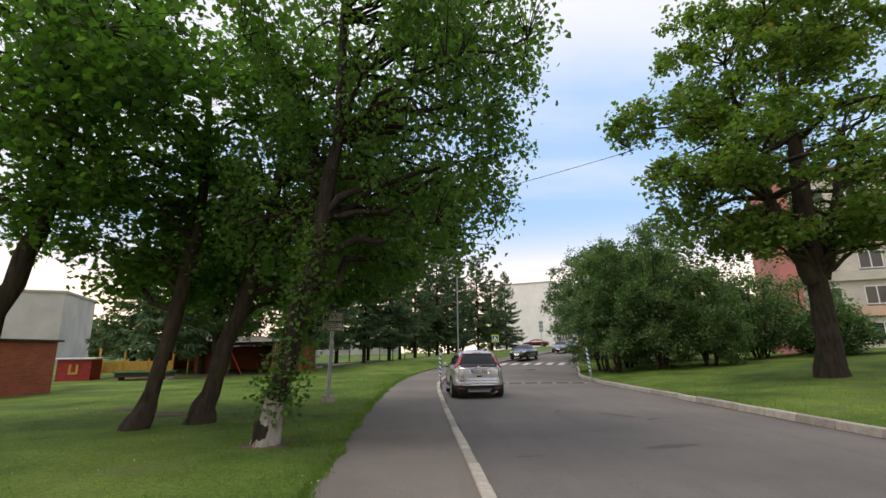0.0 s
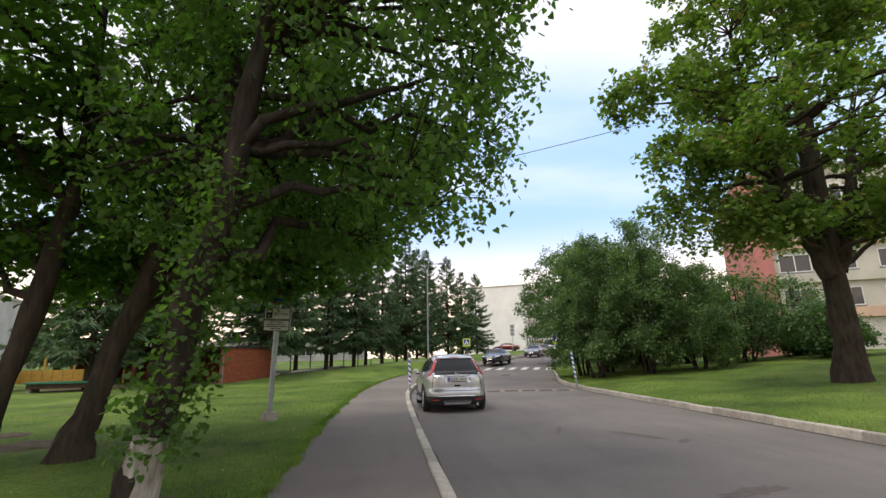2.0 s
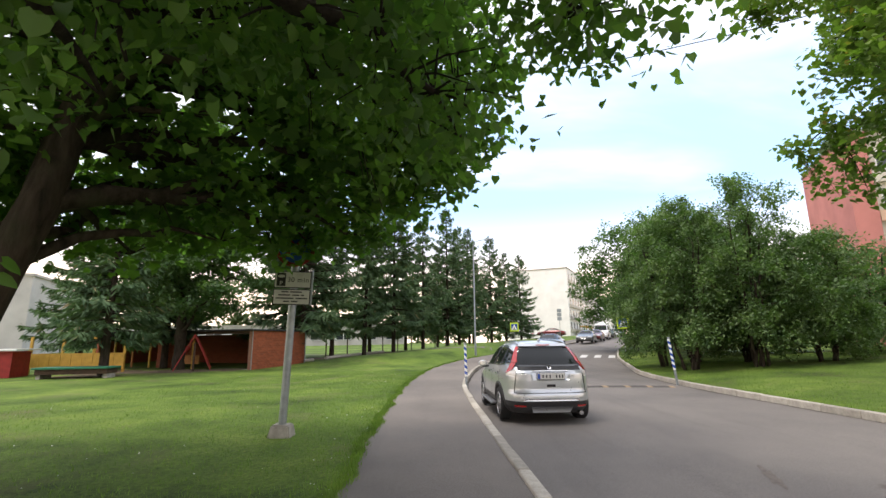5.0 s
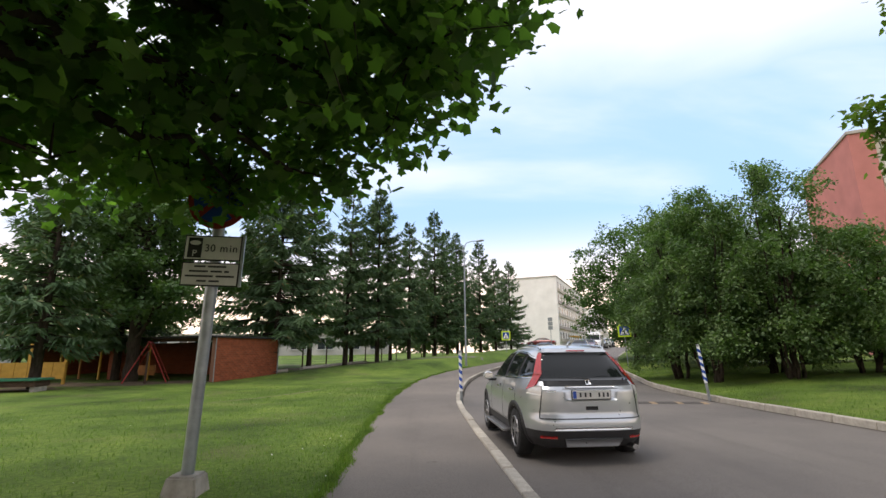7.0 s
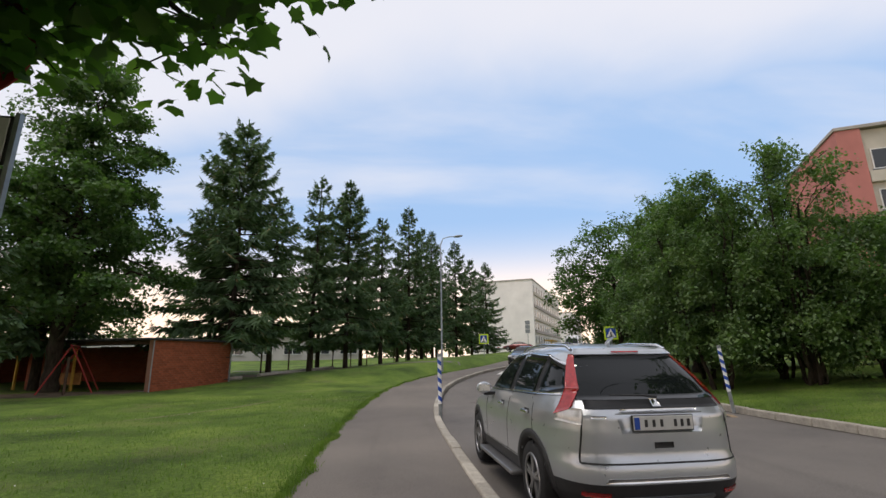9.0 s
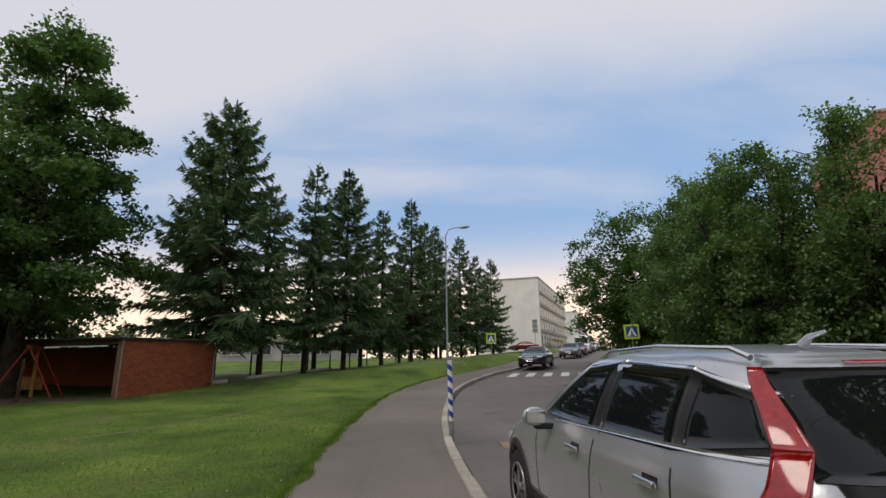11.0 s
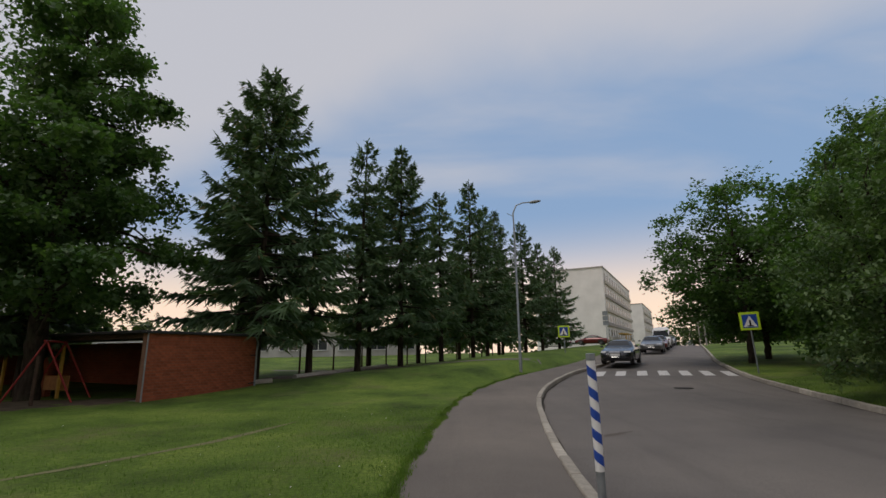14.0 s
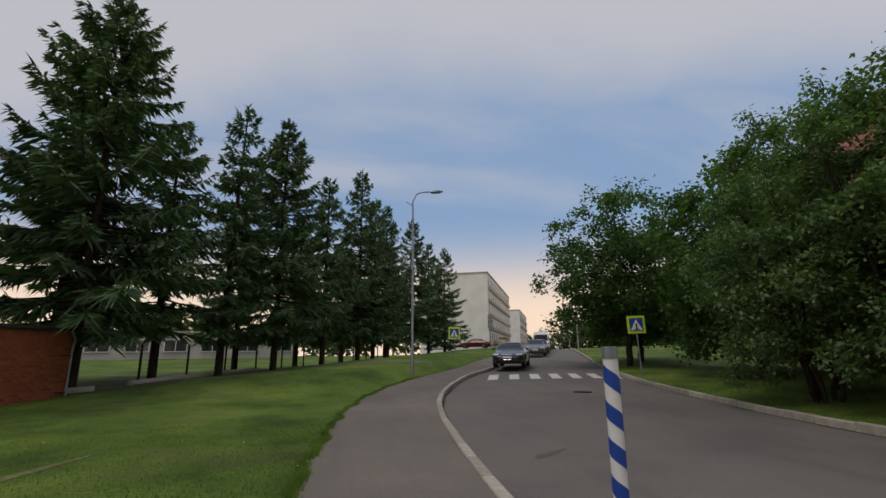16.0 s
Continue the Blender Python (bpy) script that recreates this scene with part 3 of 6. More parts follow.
    tagged(part("branchwork", wood.mesh("branchwork", M_BARK, True), M_BARK, root), kind="stuff")
    tagged(part("crown", arrays_mesh("crown", b.reshape(-1, 3), tt.reshape(-1, 3), M_NEEDLE), M_NEEDLE, root), kind="stuff")
    return tagged(root, label, "spruce", "row of spruces")


# roadside trees beside the footpath
lx, ly, lz = -2.42, 9.48, gz(-2.42, 9.48)
lime = tree("lime_tree", [([(lx, ly, lz - 0.1), (lx + 0.13, ly - 0.05, 0.5), (lx + 0.39, ly - 0.16, 1.5), (lx + 0.79, ly - 0.33, 3.0), (lx + 1.1, ly - 0.45, 5.0), (lx + 1.1, ly - 0.4, 8.5)], [0.24, 0.165, 0.145, 0.135, 0.1, 0.04]),
                          ([(lx + 0.7, ly - 0.3, 2.7), (lx + 0.5, ly + 0.3, 4.2), (lx + 0.2, ly + 0.8, 6.5)], [0.09, 0.08, 0.03])],
            [((0.2, 9.3, 5.6), (1.5, 1.9, 2.5)), ((-0.9, 9.2, 7.4), (2.6, 2.6, 2.3)), ((0.75, 9.5, 4.0), (0.85, 1.2, 1.2)), ((-0.6, 11.2, 4.6), (1.5, 1.4, 1.8)), ((-2.5, 10.4, 4.5), (1.6, 1.6, 1.7)), ((0.9, 8.2, 6.6), (1.4, 1.5, 1.8)), ((-1.2, 10.2, 3.8), (1.1, 1.0, 0.9)), ((1.3, 9.8, 7.6), (1.3, 1.4, 1.8)), ((1.25, 11.4, 4.5), (0.9, 1.0, 0.7)), ((0.2, 11.7, 4.8), (1.1, 1.0, 0.9)), ((1.5, 10.5, 5.4), (0.9, 1.1, 0.8))],
            90, 1300, 24, 0.15, 0.08, LEAF_HEART, M_LIME, M_BARK2, "leaning lime tree with drooping leafy branches over the footpath", droop=0.75, hang=0.7, twigs=1.0)
off = Vector((lx, ly, lz - 0.1))
v, t = tube_arrays([(0, 0, 0), (0.06, -0.02, 0.25), (0.13, -0.05, 0.6), (0.19, -0.075, 0.82)], [0.262, 0.205, 0.175, 0.165], 14)
part("whitewash", arrays_mesh("whitewash", v + rng.normal(0, 0.008, v.shape), t, M_WHITEWASH, True), M_WHITEWASH, lime, "flaking whitewash on the foot of the trunk")
n = 1700
zz = rng.uniform(0.55, 3.5, n)
aa, rr = rng.uniform(0, 6.28, n), np.minimum(np.abs(rng.normal(0.1, 0.16, n)) + 0.12, 0.46)
pts = np.stack([0.26 * zz + rr * np.cos(aa), -0.109 * zz + rr * np.sin(aa), zz + 0.1 + rng.normal(0, 0.1, n) - 0.25 * rr], -1)
v, t = scatter(pts, 0.072, LEAF_ROUND, 0.6)
part("shoot_foliage", arrays_mesh("shoot_foliage", v, t, M_LIME), M_LIME, lime, "leafy shoots round the lower trunk")
tree("maple_tree", [([(-4.75, 12.1, gz(-4.75, 12.1) - 0.1), (-4.6, 12.2, 0.5), (-4.2, 12.4, 2.4), (-3.7, 12.8, 5.0), (-3.5, 13.0, 8.5)], [0.32, 0.19, 0.16, 0.13, 0.05])],
     [((-2.6, 14.2, 4.8), (2.2, 2.0, 2.0)), ((-1.05, 13.4, 4.8), (1.35, 1.8, 1.9)), ((-3.4, 12.8, 7.4), (3.1, 3.0, 2.6)), ((-2.2, 11.6, 6.6), (1.8, 1.6, 1.5)), ((-4.4, 13.8, 4.3), (1.9, 2.2, 1.5)), ((-3.6, 13.6, 3.7), (2.0, 1.8, 1.1)), ((-2.3, 12.9, 3.8), (1.3, 1.2, 1.0)), ((-1.9, 15.9, 4.3), (1.15, 0.9, 1.65)), ((-2.2, 16.0, 4.1), (1.25, 0.8, 1.5)), *[((-3.0, 15.72, 3.3), (0.75, 0.36, 0.55))] * 5, ((-1.9, 16.1, 3.9), (0.9, 0.6, 1.2)), ((-1.5, 15.0, 5.0), (1.9, 1.5, 2.1)), ((-1.4, 14.9, 5.0), (1.8, 1.4, 1.9)), *[((-0.2, 14.3, 5.1), (0.95, 1.3, 1.8))] * 2, *[((-0.75, 15.6, 4.25), (0.8, 0.7, 0.7)), ((-1.5, 15.8, 4.05), (0.8, 0.6, 0.65)), ((-0.6, 15.4, 5.3), (0.9, 0.9, 0.8)), ((-2.3, 15.9, 3.95), (0.8, 0.5, 0.6))] * 2, ((-0.75, 15.6, 4.3), (0.8, 0.7, 0.7)), ((-4.6, 16.2, 3.5), (1.0, 0.7, 0.6)), ((-4.1, 15.5, 4.3), (1.3, 1.0, 0.8)), ((-5.6, 15.2, 4.4), (1.2, 1.2, 0.8)), *[((-4.5, 14.0, 3.2), (1.3, 1.0, 0.7)), ((-3.2, 14.4, 3.2), (1.1, 0.9, 0.65))] * 2],
     80, 1380, 18, 0.19, 0.122, LEAF_MAPLE, M_MAPLE, M_BARK, "slim maple tree with a dense dark green crown on the lawn", droop=0.6)
tree("maple_tree", [([(-5.7, 11.4, gz(-5.7, 11.4) - 0.1), (-5.5, 11.5, 0.6), (-5.2, 11.7, 2.4), (-4.9, 11.8, 4.6), (-5.2, 12.0, 8.5)], [0.26, 0.16, 0.14, 0.12, 0.05])],
     [((-6.2, 11.8, 6.6), (3.0, 3.0, 2.8)), ((-7.2, 12.2, 4.3), (2.2, 2.2, 1.3)), ((-5.6, 9.6, 6.0), (2.0, 1.8, 2.0)), ((-5.2, 12.6, 4.0), (1.6, 1.6, 1.2)), *[((-6.6, 13.4, 3.3), (1.7, 1.2, 0.8))] * 2],
     50, 660, 20, 0.22, 0.125, LEAF_MAPLE, M_MAPLE, M_BARK, "slim maple tree with a bare leaning trunk on the lawn", droop=0.6)
tree("maple_tree", [([(-9.2, 11.2, gz(-9.2, 11.2) - 0.1), (-8.9, 11.2, 1.0), (-8.3, 11.3, 3.2), (-7.9, 11.4, 5.5), (-7.9, 11.4, 9.0)], [0.30, 0.22, 0.19, 0.14, 0.05])],
     [((-8.4, 11.4, 7.4), (3.0, 3.0, 2.8)), ((-9.8, 11.8, 4.9), (2.2, 2.4, 1.5)), ((-6.8, 9.2, 7.6), (2.4, 2.2, 2.4)), ((-4.2, 8.2, 7.4), (2.0, 1.8, 1.9))],
     46, 580, 19, 0.24, 0.13, LEAF_MAPLE, M_MAPLE, M_BARK, "maple tree with a thick leaning brown trunk", droop=0.6)
# the big old tree on the other lawn
bx, by = 13.6, 17.5
OLD_LOBES = []
for k in range(74):
    f = (k + 0.5) / 74
    reach = 5.0 * math.sin(math.pi * (0.17 + 0.74 * f)) ** 0.6
    a = k * 2.4 + 0.5
    q = reach * (0.38 + 0.56 * ((k * 7) % 11) / 10)
    w = 1.0 + 0.5 * ((k * 3) % 4) / 3
    OLD_LOBES.append(((bx + q * math.cos(a), by + q * math.sin(a), 4.9 + 11.0 * f - 0.1 * q), (w, w, 0.34 + 0.14 * (k % 3))))
OLD_LOBES += [((bx - 4.6, by - 0.6, 7.3), (1.6, 1.7, 0.75)), ((bx - 5.0, by + 0.3, 9.9), (1.8, 1.7, 1.0)), ((bx - 3.6, by - 0.5, 5.5), (1.8, 1.6, 0.7)), ((bx - 2.2, by - 1.6, 4.8), (1.5, 1.3, 0.6)), ((bx + 1.8, by - 2.0, 5.0), (1.6, 1.3, 0.6)), ((bx + 3.6, by - 1, 5.6), (1.9, 1.8, 0.8))]
tree("old_lime_tree", [([(bx, by, gz(bx, by) - 0.15), (bx, by, 1.6), (bx + 0.05, by, 3.6), (bx + 0.1, by, 5.2), (bx + 0.3, by + 0.2, 9), (bx + 0.2, by, 14)], [0.52, 0.36, 0.33, 0.35, 0.24, 0.06]),
                       ([(bx - 0.2, by - 0.1, 3.6), (bx - 0.9, by - 0.1, 5.4), (bx - 1.8, by - 0.3, 8.6), (bx - 2.2, by - 0.3, 12)], [0.24, 0.2, 0.13, 0.05]),
                       ([(bx + 0.3, by, 3.8), (bx + 1.1, by, 5.8), (bx + 2.3, by + 0.2, 9.4)], [0.24, 0.19, 0.06])],
     OLD_LOBES,
     130, 1560, 30, 0.17, 0.155, LEAF_HEART, M_BIG, M_BARK, "big old lime tree with a thick furrowed trunk and spreading crown", droop=0.45, limb_r=0.12)

# multi-stemmed willows and trees along the far side of the road
def stems(x, y, n, h, spread, r):
    out = []
    for k in range(n):
        a = rng.uniform(0, 6.28)
        s = spread * rng.uniform(0.3, 1)
        z = gz(x, y)
        out.append(([(x + 0.25 * math.cos(a), y + 0.25 * math.sin(a), z - 0.1), (x + 0.5 * s * math.cos(a), y + 0.5 * s * math.sin(a), z + h * 0.35), (x + s * math.cos(a), y + s * math.sin(a), z + h)], [r, r * 0.7, 0.02]))
    return out


WILLOWS = [(10.8, 29.4, 8.7, 2.6), (12.8, 27.8, 9.2, 2.7), (11.1, 32.2, 9.2, 2.6), (14.0, 30.2, 8.4, 2.7), (15.3, 27.4, 6.2, 2.1), (13.6, 34.2, 8.6, 2.6)]
def bushy_lobes(x, y, z, h, r, n, flat, seed):
    """Many small clumps over a broad crown, with slim sparse tops."""
    q = np.random.default_rng(seed)
    out = [((x, y, z + h * 0.36), (r * 0.7, r * 0.7, h * 0.26))]
    for k in range(n):
        f = (k + 0.5) / n
        a = k * 2.4 + q.uniform(-0.4, 0.4)
        d = r * math.sin(math.pi * (0.22 + 0.68 * f)) ** 0.7 * q.uniform(0.62, 0.95)
        c = q.uniform(0.6, 1.0) * (0.42 - 0.14 * f) * r
        out.append(((x + d * math.cos(a), y + d * math.sin(a), z + h * (0.1 + 0.72 * f)), (c, c, c * flat)))
    for k in range(6):
        a, d = k * 1.3 + q.uniform(0, 1), r * q.uniform(0.1, 0.5)
        out.append(((x + d * math.cos(a), y + d * math.sin(a), z + h * q.uniform(0.76, 0.86)), (0.42, 0.42, h * 0.09)))
    return out


for k, (x, y, h, r) in enumerate(WILLOWS):
    tree("willow_tree", stems(x, y, 6, h * 0.62, r * 0.6, 0.06), bushy_lobes(x, y, gz(x, y), h, r, 34, 0.8, 20 + k),
         44, 640, 46, 0.16, 0.125, LEAF_OVAL, M_WILLOW, M_BARK, "bushy many-stemmed willow with feathery green foliage", "willow", droop=0.5, shell=0.6, twigs=0.3)
for k, (x, y, h, r) in enumerate([(15.9, 38.6, 10.6, 3.6), (16.1, 47.8, 11.4, 4.8), (19.2, 41.5, 10.6, 4.2), (18.8, 50.5, 10.0, 3.8), (20.0, 36.0, 6.8, 3.2)]):
    z = gz(x, y)
    tree("maple_tree", [([(x, y, z - 0.1), (x + 0.1, y, z + 2), (x, y + 0.1, z + h * 0.9)], [0.2, 0.15, 0.03])], bushy_lobes(x, y, z + (1.2 if k == 1 else 0.3), h, r, 40, 0.6, 40 + k),
         50, 800, 24, 0.25, 0.18, LEAF_HEART, M_ROADSIDE, M_BARK, "leafy broad-crowned maple beside the road", droop=0.45, twigs=0.3)
for x, y, h, r in [(21.5, 26.5, 3.0, 1.9), (19.6, 29.5, 5.5, 2.2), (23.2, 30.0, 2.0, 1.4), (22.5, 34.0, 6.5, 2.6), (26.0, 33.5, 5.5, 2.4)]:
    z = gz(x, y)
    tree("shrub", stems(x, y, 5, h * 0.8, r * 0.7, 0.05),
         [((x, y, z + h * 0.5), (r, r, h * 0.5)), ((x + 0.3 * r, y - 0.3 * r, z + h * 0.34), (r * 0.7, r * 0.7, h * 0.34))],
         22, 300, 22, 0.22, 0.17, LEAF_OVAL, M_SHRUB, M_BARK, "rounded dark green shrub on the lawn", "shrub", droop=0.4, shell=0.6, twigs=0.2)

# the row of spruces behind the brick shelter
SPRUCES = [(-9.75, 41.0, 15.4, 5.3, 2.4, 0.0, 1.0), (-6.4, 46.8, 14.0, 3.2, 2.3, 0.3, 0.72), (-4.3, 49.6, 14.7, 3.9, 2.0, 0.0, 1.0), (-1.9, 54.5, 12.9, 3.3, 2.0, 0.0, 1.0), (0.6, 59.5, 15.6, 3.6, 2.0, 0.0, 1.0),
           (2.0, 62.5, 14.2, 3.4, 2.0, 0.0, 1.0), (3.4, 66.5, 14.8, 3.6, 2.0, 0.0, 1.0), (6.6, 70.5, 14.4, 3.6, 2.0, 0.0, 1.0), (9.2, 75.0, 12.8, 3.4, 1.8, 0.0, 1.0), (12.0, 79.0, 13.0, 3.9, 1.2, 0.0, 1.0),
           (-8.6, 45.0, 12.0, 3.5, 2.3, 0.0, 0.9), (-12.2, 44.5, 12.5, 3.6, 2.4, 0.0, 0.95), (-6.8, 52.5, 11.5, 3.2, 2.0, 0.0, 1.0), (-3.8, 57.5, 11.0, 3.2, 2.0, 0.0, 1.0), (-0.5, 66.0, 12.0, 3.4, 2.0, 0.0, 1.0), (4.6, 75.0, 12.0, 3.4, 2.0, 0.0, 1.0)]
for k, (x, y, h, r, sk, le, th) in enumerate(SPRUCES):
    spruce(x, y, h, r, sk, "tall dark green spruce with a bare lower trunk" if th == 1 else "thin brownish spruce with a sparse crown", le, th * 0.86, 50 + k, dens=0.9 if k < 4 else 0.55)
for k, (x, y, h, r, sk) in enumerate([(-16.3, 31.2, 9.5, 2.9, 1.8), (-17.0, 37.4, 11.0, 3.0, 2.0), (-21.5, 36.5, 10, 3.0, 1.8)]):
    spruce(x, y, h, r, sk, "bluish green spruce with low drooping boughs", 0, 1.0, 90 + k, 0.22, 0.7)
# the dense dark tree in front of the shelter
x, y = -15.4, 36.0
LINDEN_LOBES = [((x, y, 7.5), (2.4, 2.4, 5.0))]
for k in range(46):
    f = (k + 0.5) / 46
    a = k * 2.4
    d = (4.7 - 3.6 * f ** 1.5) * (0.62 + 0.35 * ((k * 5) % 7) / 6) * (0.8 if f < 0.1 else 1.0)
    LINDEN_LOBES.append(((x + d * math.cos(a), y + d * math.sin(a), 2.9 + 13.2 * f), (1.35 - 0.5 * f, 1.35 - 0.5 * f, 0.5)))
tree("linden_tree", [([(x, y, gz(x, y) - 0.1), (x, y, 2.4), (x + 0.1, y, 13.5)], [0.34, 0.27, 0.04])], LINDEN_LOBES,
     90, 1850, 26, 0.2, 0.165, LEAF_HEART, M_SHRUB, M_BARK, "tall dense dark green linden tree", droop=0.5, twigs=0.3)

# ---- cars ----
def paint(name, col, metal=0.6, rough=0.3):
    m = Mat(name, rough, metal, 0.5)
    m.b.inputs["Coat Weight"].default_value, m.b.inputs["Coat Roughness"].default_value = 0.7, 0.06
    n = m.noise(2.0, 4)
    m.color(m.ramp(n, (0.3, tuple(c * 0.93 for c in col)), (0.7, tuple(min(1, c * 1.05) for c in col))))
    m.rough(m.noise(14, 3), rough - 0.04, rough + 0.07)
    return m.m


M_SILVER = paint("silver_car_paint", (0.48, 0.505, 0.54), 0.6, 0.28)
M_NAVY = paint("dark_car_paint", (0.018, 0.02, 0.026), 0.4, 0.25)
M_GREYCAR = paint("grey_car_paint", (0.12, 0.125, 0.13), 0.6, 0.3)
M_WINE = paint("wine_red_car_paint", (0.12, 0.012, 0.014), 0.4, 0.3)
M_WHITECAR = paint("white_car_paint", (0.70, 0.70, 0.69), 0.0, 0.3)
M_GLASS = Mat("tinted_car_glass", 0.02, 0, 0.28)
M_GLASS = M_GLASS.color((0.008, 0.010, 0.011)).m
M_CHROME = plain("chrome", (0.72, 0.72, 0.72), 0.14, 1.0, 0.05, 5)
M_MIRROR = plain("mirror_glass", (0.75, 0.77, 0.78), 0.03, 1.0, 0.02, 5)
M_PLASTIC = plain("dark_grey_plastic", (0.028, 0.028, 0.03), 0.6, 0, 0.15, 12)
M_TYRE = plain("tyre_rubber", (0.017, 0.017, 0.018), 0.85, 0, 0.2, 20)
M_ALLOY = plain("grey_alloy", (0.32, 0.32, 0.33), 0.35, 0.8, 0.1, 6)
M_TAIL = Mat("red_lamp_glass", 0.12, 0, 0.6)
M_TAIL.b.inputs["Coat Weight"].default_value, M_TAIL.b.inputs["Coat Roughness"].default_value = 0.5, 0.05
M_TAIL = M_TAIL.color(M_TAIL.ramp(M_TAIL.noise(25, 2), (0.3, (0.26, 0.004, 0.005)), (0.7, (0.44, 0.012, 0.012)))).m
M_CLEAR = plain("clear_lamp_glass", (0.62, 0.60, 0.58), 0.12, 0.2, 0.1, 30)

SUV = dict(L=4.55, wheels=(0.93, 3.55), R=0.345, arch=0.415, n=5.0,
           rear=[(0.22, 0.16), (0.32, 0.06), (0.45, 0.0), (0.60, 0.0), (0.66, 0.05), (0.85, 0.05), (1.0, 0.06), (1.08, 0.12), (1.3, 0.34), (1.48, 0.56), (1.56, 0.64), (1.62, 0.86), (1.66, 1.35)],
           front=[(0.22, 4.40), (0.35, 4.52), (0.55, 4.55), (0.75, 4.48), (0.86, 4.34), (0.95, 4.05), (1.02, 3.66), (1.06, 3.46), (1.10, 3.36), (1.35, 2.92), (1.52, 2.58), (1.58, 2.42), (1.63, 2.1), (1.66, 1.7)],
           half=[(0.22, 0.80), (0.35, 0.885), (0.5, 0.905), (0.72, 0.91), (0.88, 0.9), (1.0, 0.875), (1.1, 0.84), (1.3, 0.765), (1.46, 0.68), (1.54, 0.625), (1.6, 0.52), (1.64, 0.37), (1.66, 0.22)], clad=0.46)
SEDAN = dict(L=4.85, wheels=(1.0, 3.85), R=0.33, arch=0.39, n=6.0,
             rear=[(0.2, 0.15), (0.35, 0.02), (0.6, 0.0), (0.85, 0.05), (0.95, 0.25), (0.98, 0.75), (1.0, 0.85), (1.2, 1.2), (1.34, 1.55), (1.42, 2.0)],
             front=[(0.2, 4.72), (0.35, 4.83), (0.55, 4.85), (0.7, 4.72), (0.8, 4.35), (0.9, 3.75), (0.95, 3.55), (1.2, 3.1), (1.35, 2.75), (1.42, 2.4)],
             half=[(0.2, 0.80), (0.35, 0.89), (0.6, 0.92), (0.85, 0.9), (0.95, 0.84), (1.2, 0.70), (1.34, 0.60), (1.42, 0.35)], clad=0.28)


class Shell:
    """The outer skin of a car: level rings between a rear, a front and a half width."""

    def __init__(self, d):
        self.d = d

    def ring(self, z):
        return [np.interp(z, [a for a, _ in self.d[k]], [b for _, b in self.d[k]]) for k in ("rear", "front", "half")]

    def at(self, th, z):
        r, f, w = self.ring(z)
        e = 2 / self.d["n"]
        c, s = np.cos(th), np.sin(th)
        x = w * np.sign(c) * np.abs(c) ** e
        y = (r + f) / 2 - (f - r) / 2 * np.sign(s) * np.abs(s) ** e
        return np.stack([x, y, np.broadcast_to(z, np.shape(x))], -1)

    def side(self, u, z, sgn=-1):
        r, f, w = self.ring(z)
        q = np.clip(((r + f) / 2 - u) / ((f - r) / 2), -1, 1)
        a = np.arcsin(np.sign(q) * np.abs(q) ** (self.d["n"] / 2))
        return a if sgn > 0 else np.pi - a

    def back(self, x, z, rear=True):
        w = self.ring(z)[2]
        q = np.clip(np.asarray(x) / w, -1, 1)
        a = np.arccos(np.sign(q) * np.abs(q) ** (self.d["n"] / 2))
        return a if rear else -a

    def patch(self, corners, kind, off, sgn=-1, nu=10, nv=6):
        """A plate on the skin, given by four corners (along or across, height)."""
        s, t = np.meshgrid(np.linspace(0, 1, nu), np.linspace(0, 1, nv), indexing="ij")
        (a0, z0), (a1, z1), (a2, z2), (a3, z3) = corners
        a = a0 * (1 - s) * (1 - t) + a1 * s * (1 - t) + a2 * s * t + a3 * (1 - s) * t
        z = z0 * (1 - s) * (1 - t) + z1 * s * (1 - t) + z2 * s * t + z3 * (1 - s) * t
        th = self.side(a, z, sgn) if kind == "side" else self.back(a, z, kind == "rear") if kind in ("rear", "front") else (a if sgn > 0 else np.pi - a)
        p = self.at(th, z)
        e = 0.004
        n = np.cross(self.at(th + e, z) - self.at(th - e, z), self.at(th, z + e) - self.at(th, z - e))
        n /= np.linalg.norm(n, axis=-1)[..., None] + 1e-9
        out = p - [0, 2.2, 0.7]
        n *= np.sign((n * out).sum(-1))[..., None]
        top, bot = p + n * off, p - n * 0.012
        i, j = np.meshgrid(np.arange(nu - 1), np.arange(nv - 1), indexing="ij")
        q = np.stack([i * nv + j, (i + 1) * nv + j, (i + 1) * nv + j + 1, i * nv + j + 1], -1).reshape(-1, 4)
        v = np.concatenate([top.reshape(-1, 3), bot.reshape(-1, 3)])
        edge = [k * nv for k in range(nu)] + [(nu - 1) * nv + k for k in range(1, nv)] + [k * nv + nv - 1 for k in range(nu - 2, -1, -1)] + list(range(nv - 2, 0, -1))
        m = nu * nv
        rim = np.array([[edge[k], edge[(k + 1) % len(edge)], edge[(k + 1) % len(edge)] + m, edge[k] + m] for k in range(len(edge))])
        return v, np.concatenate([q, rim])


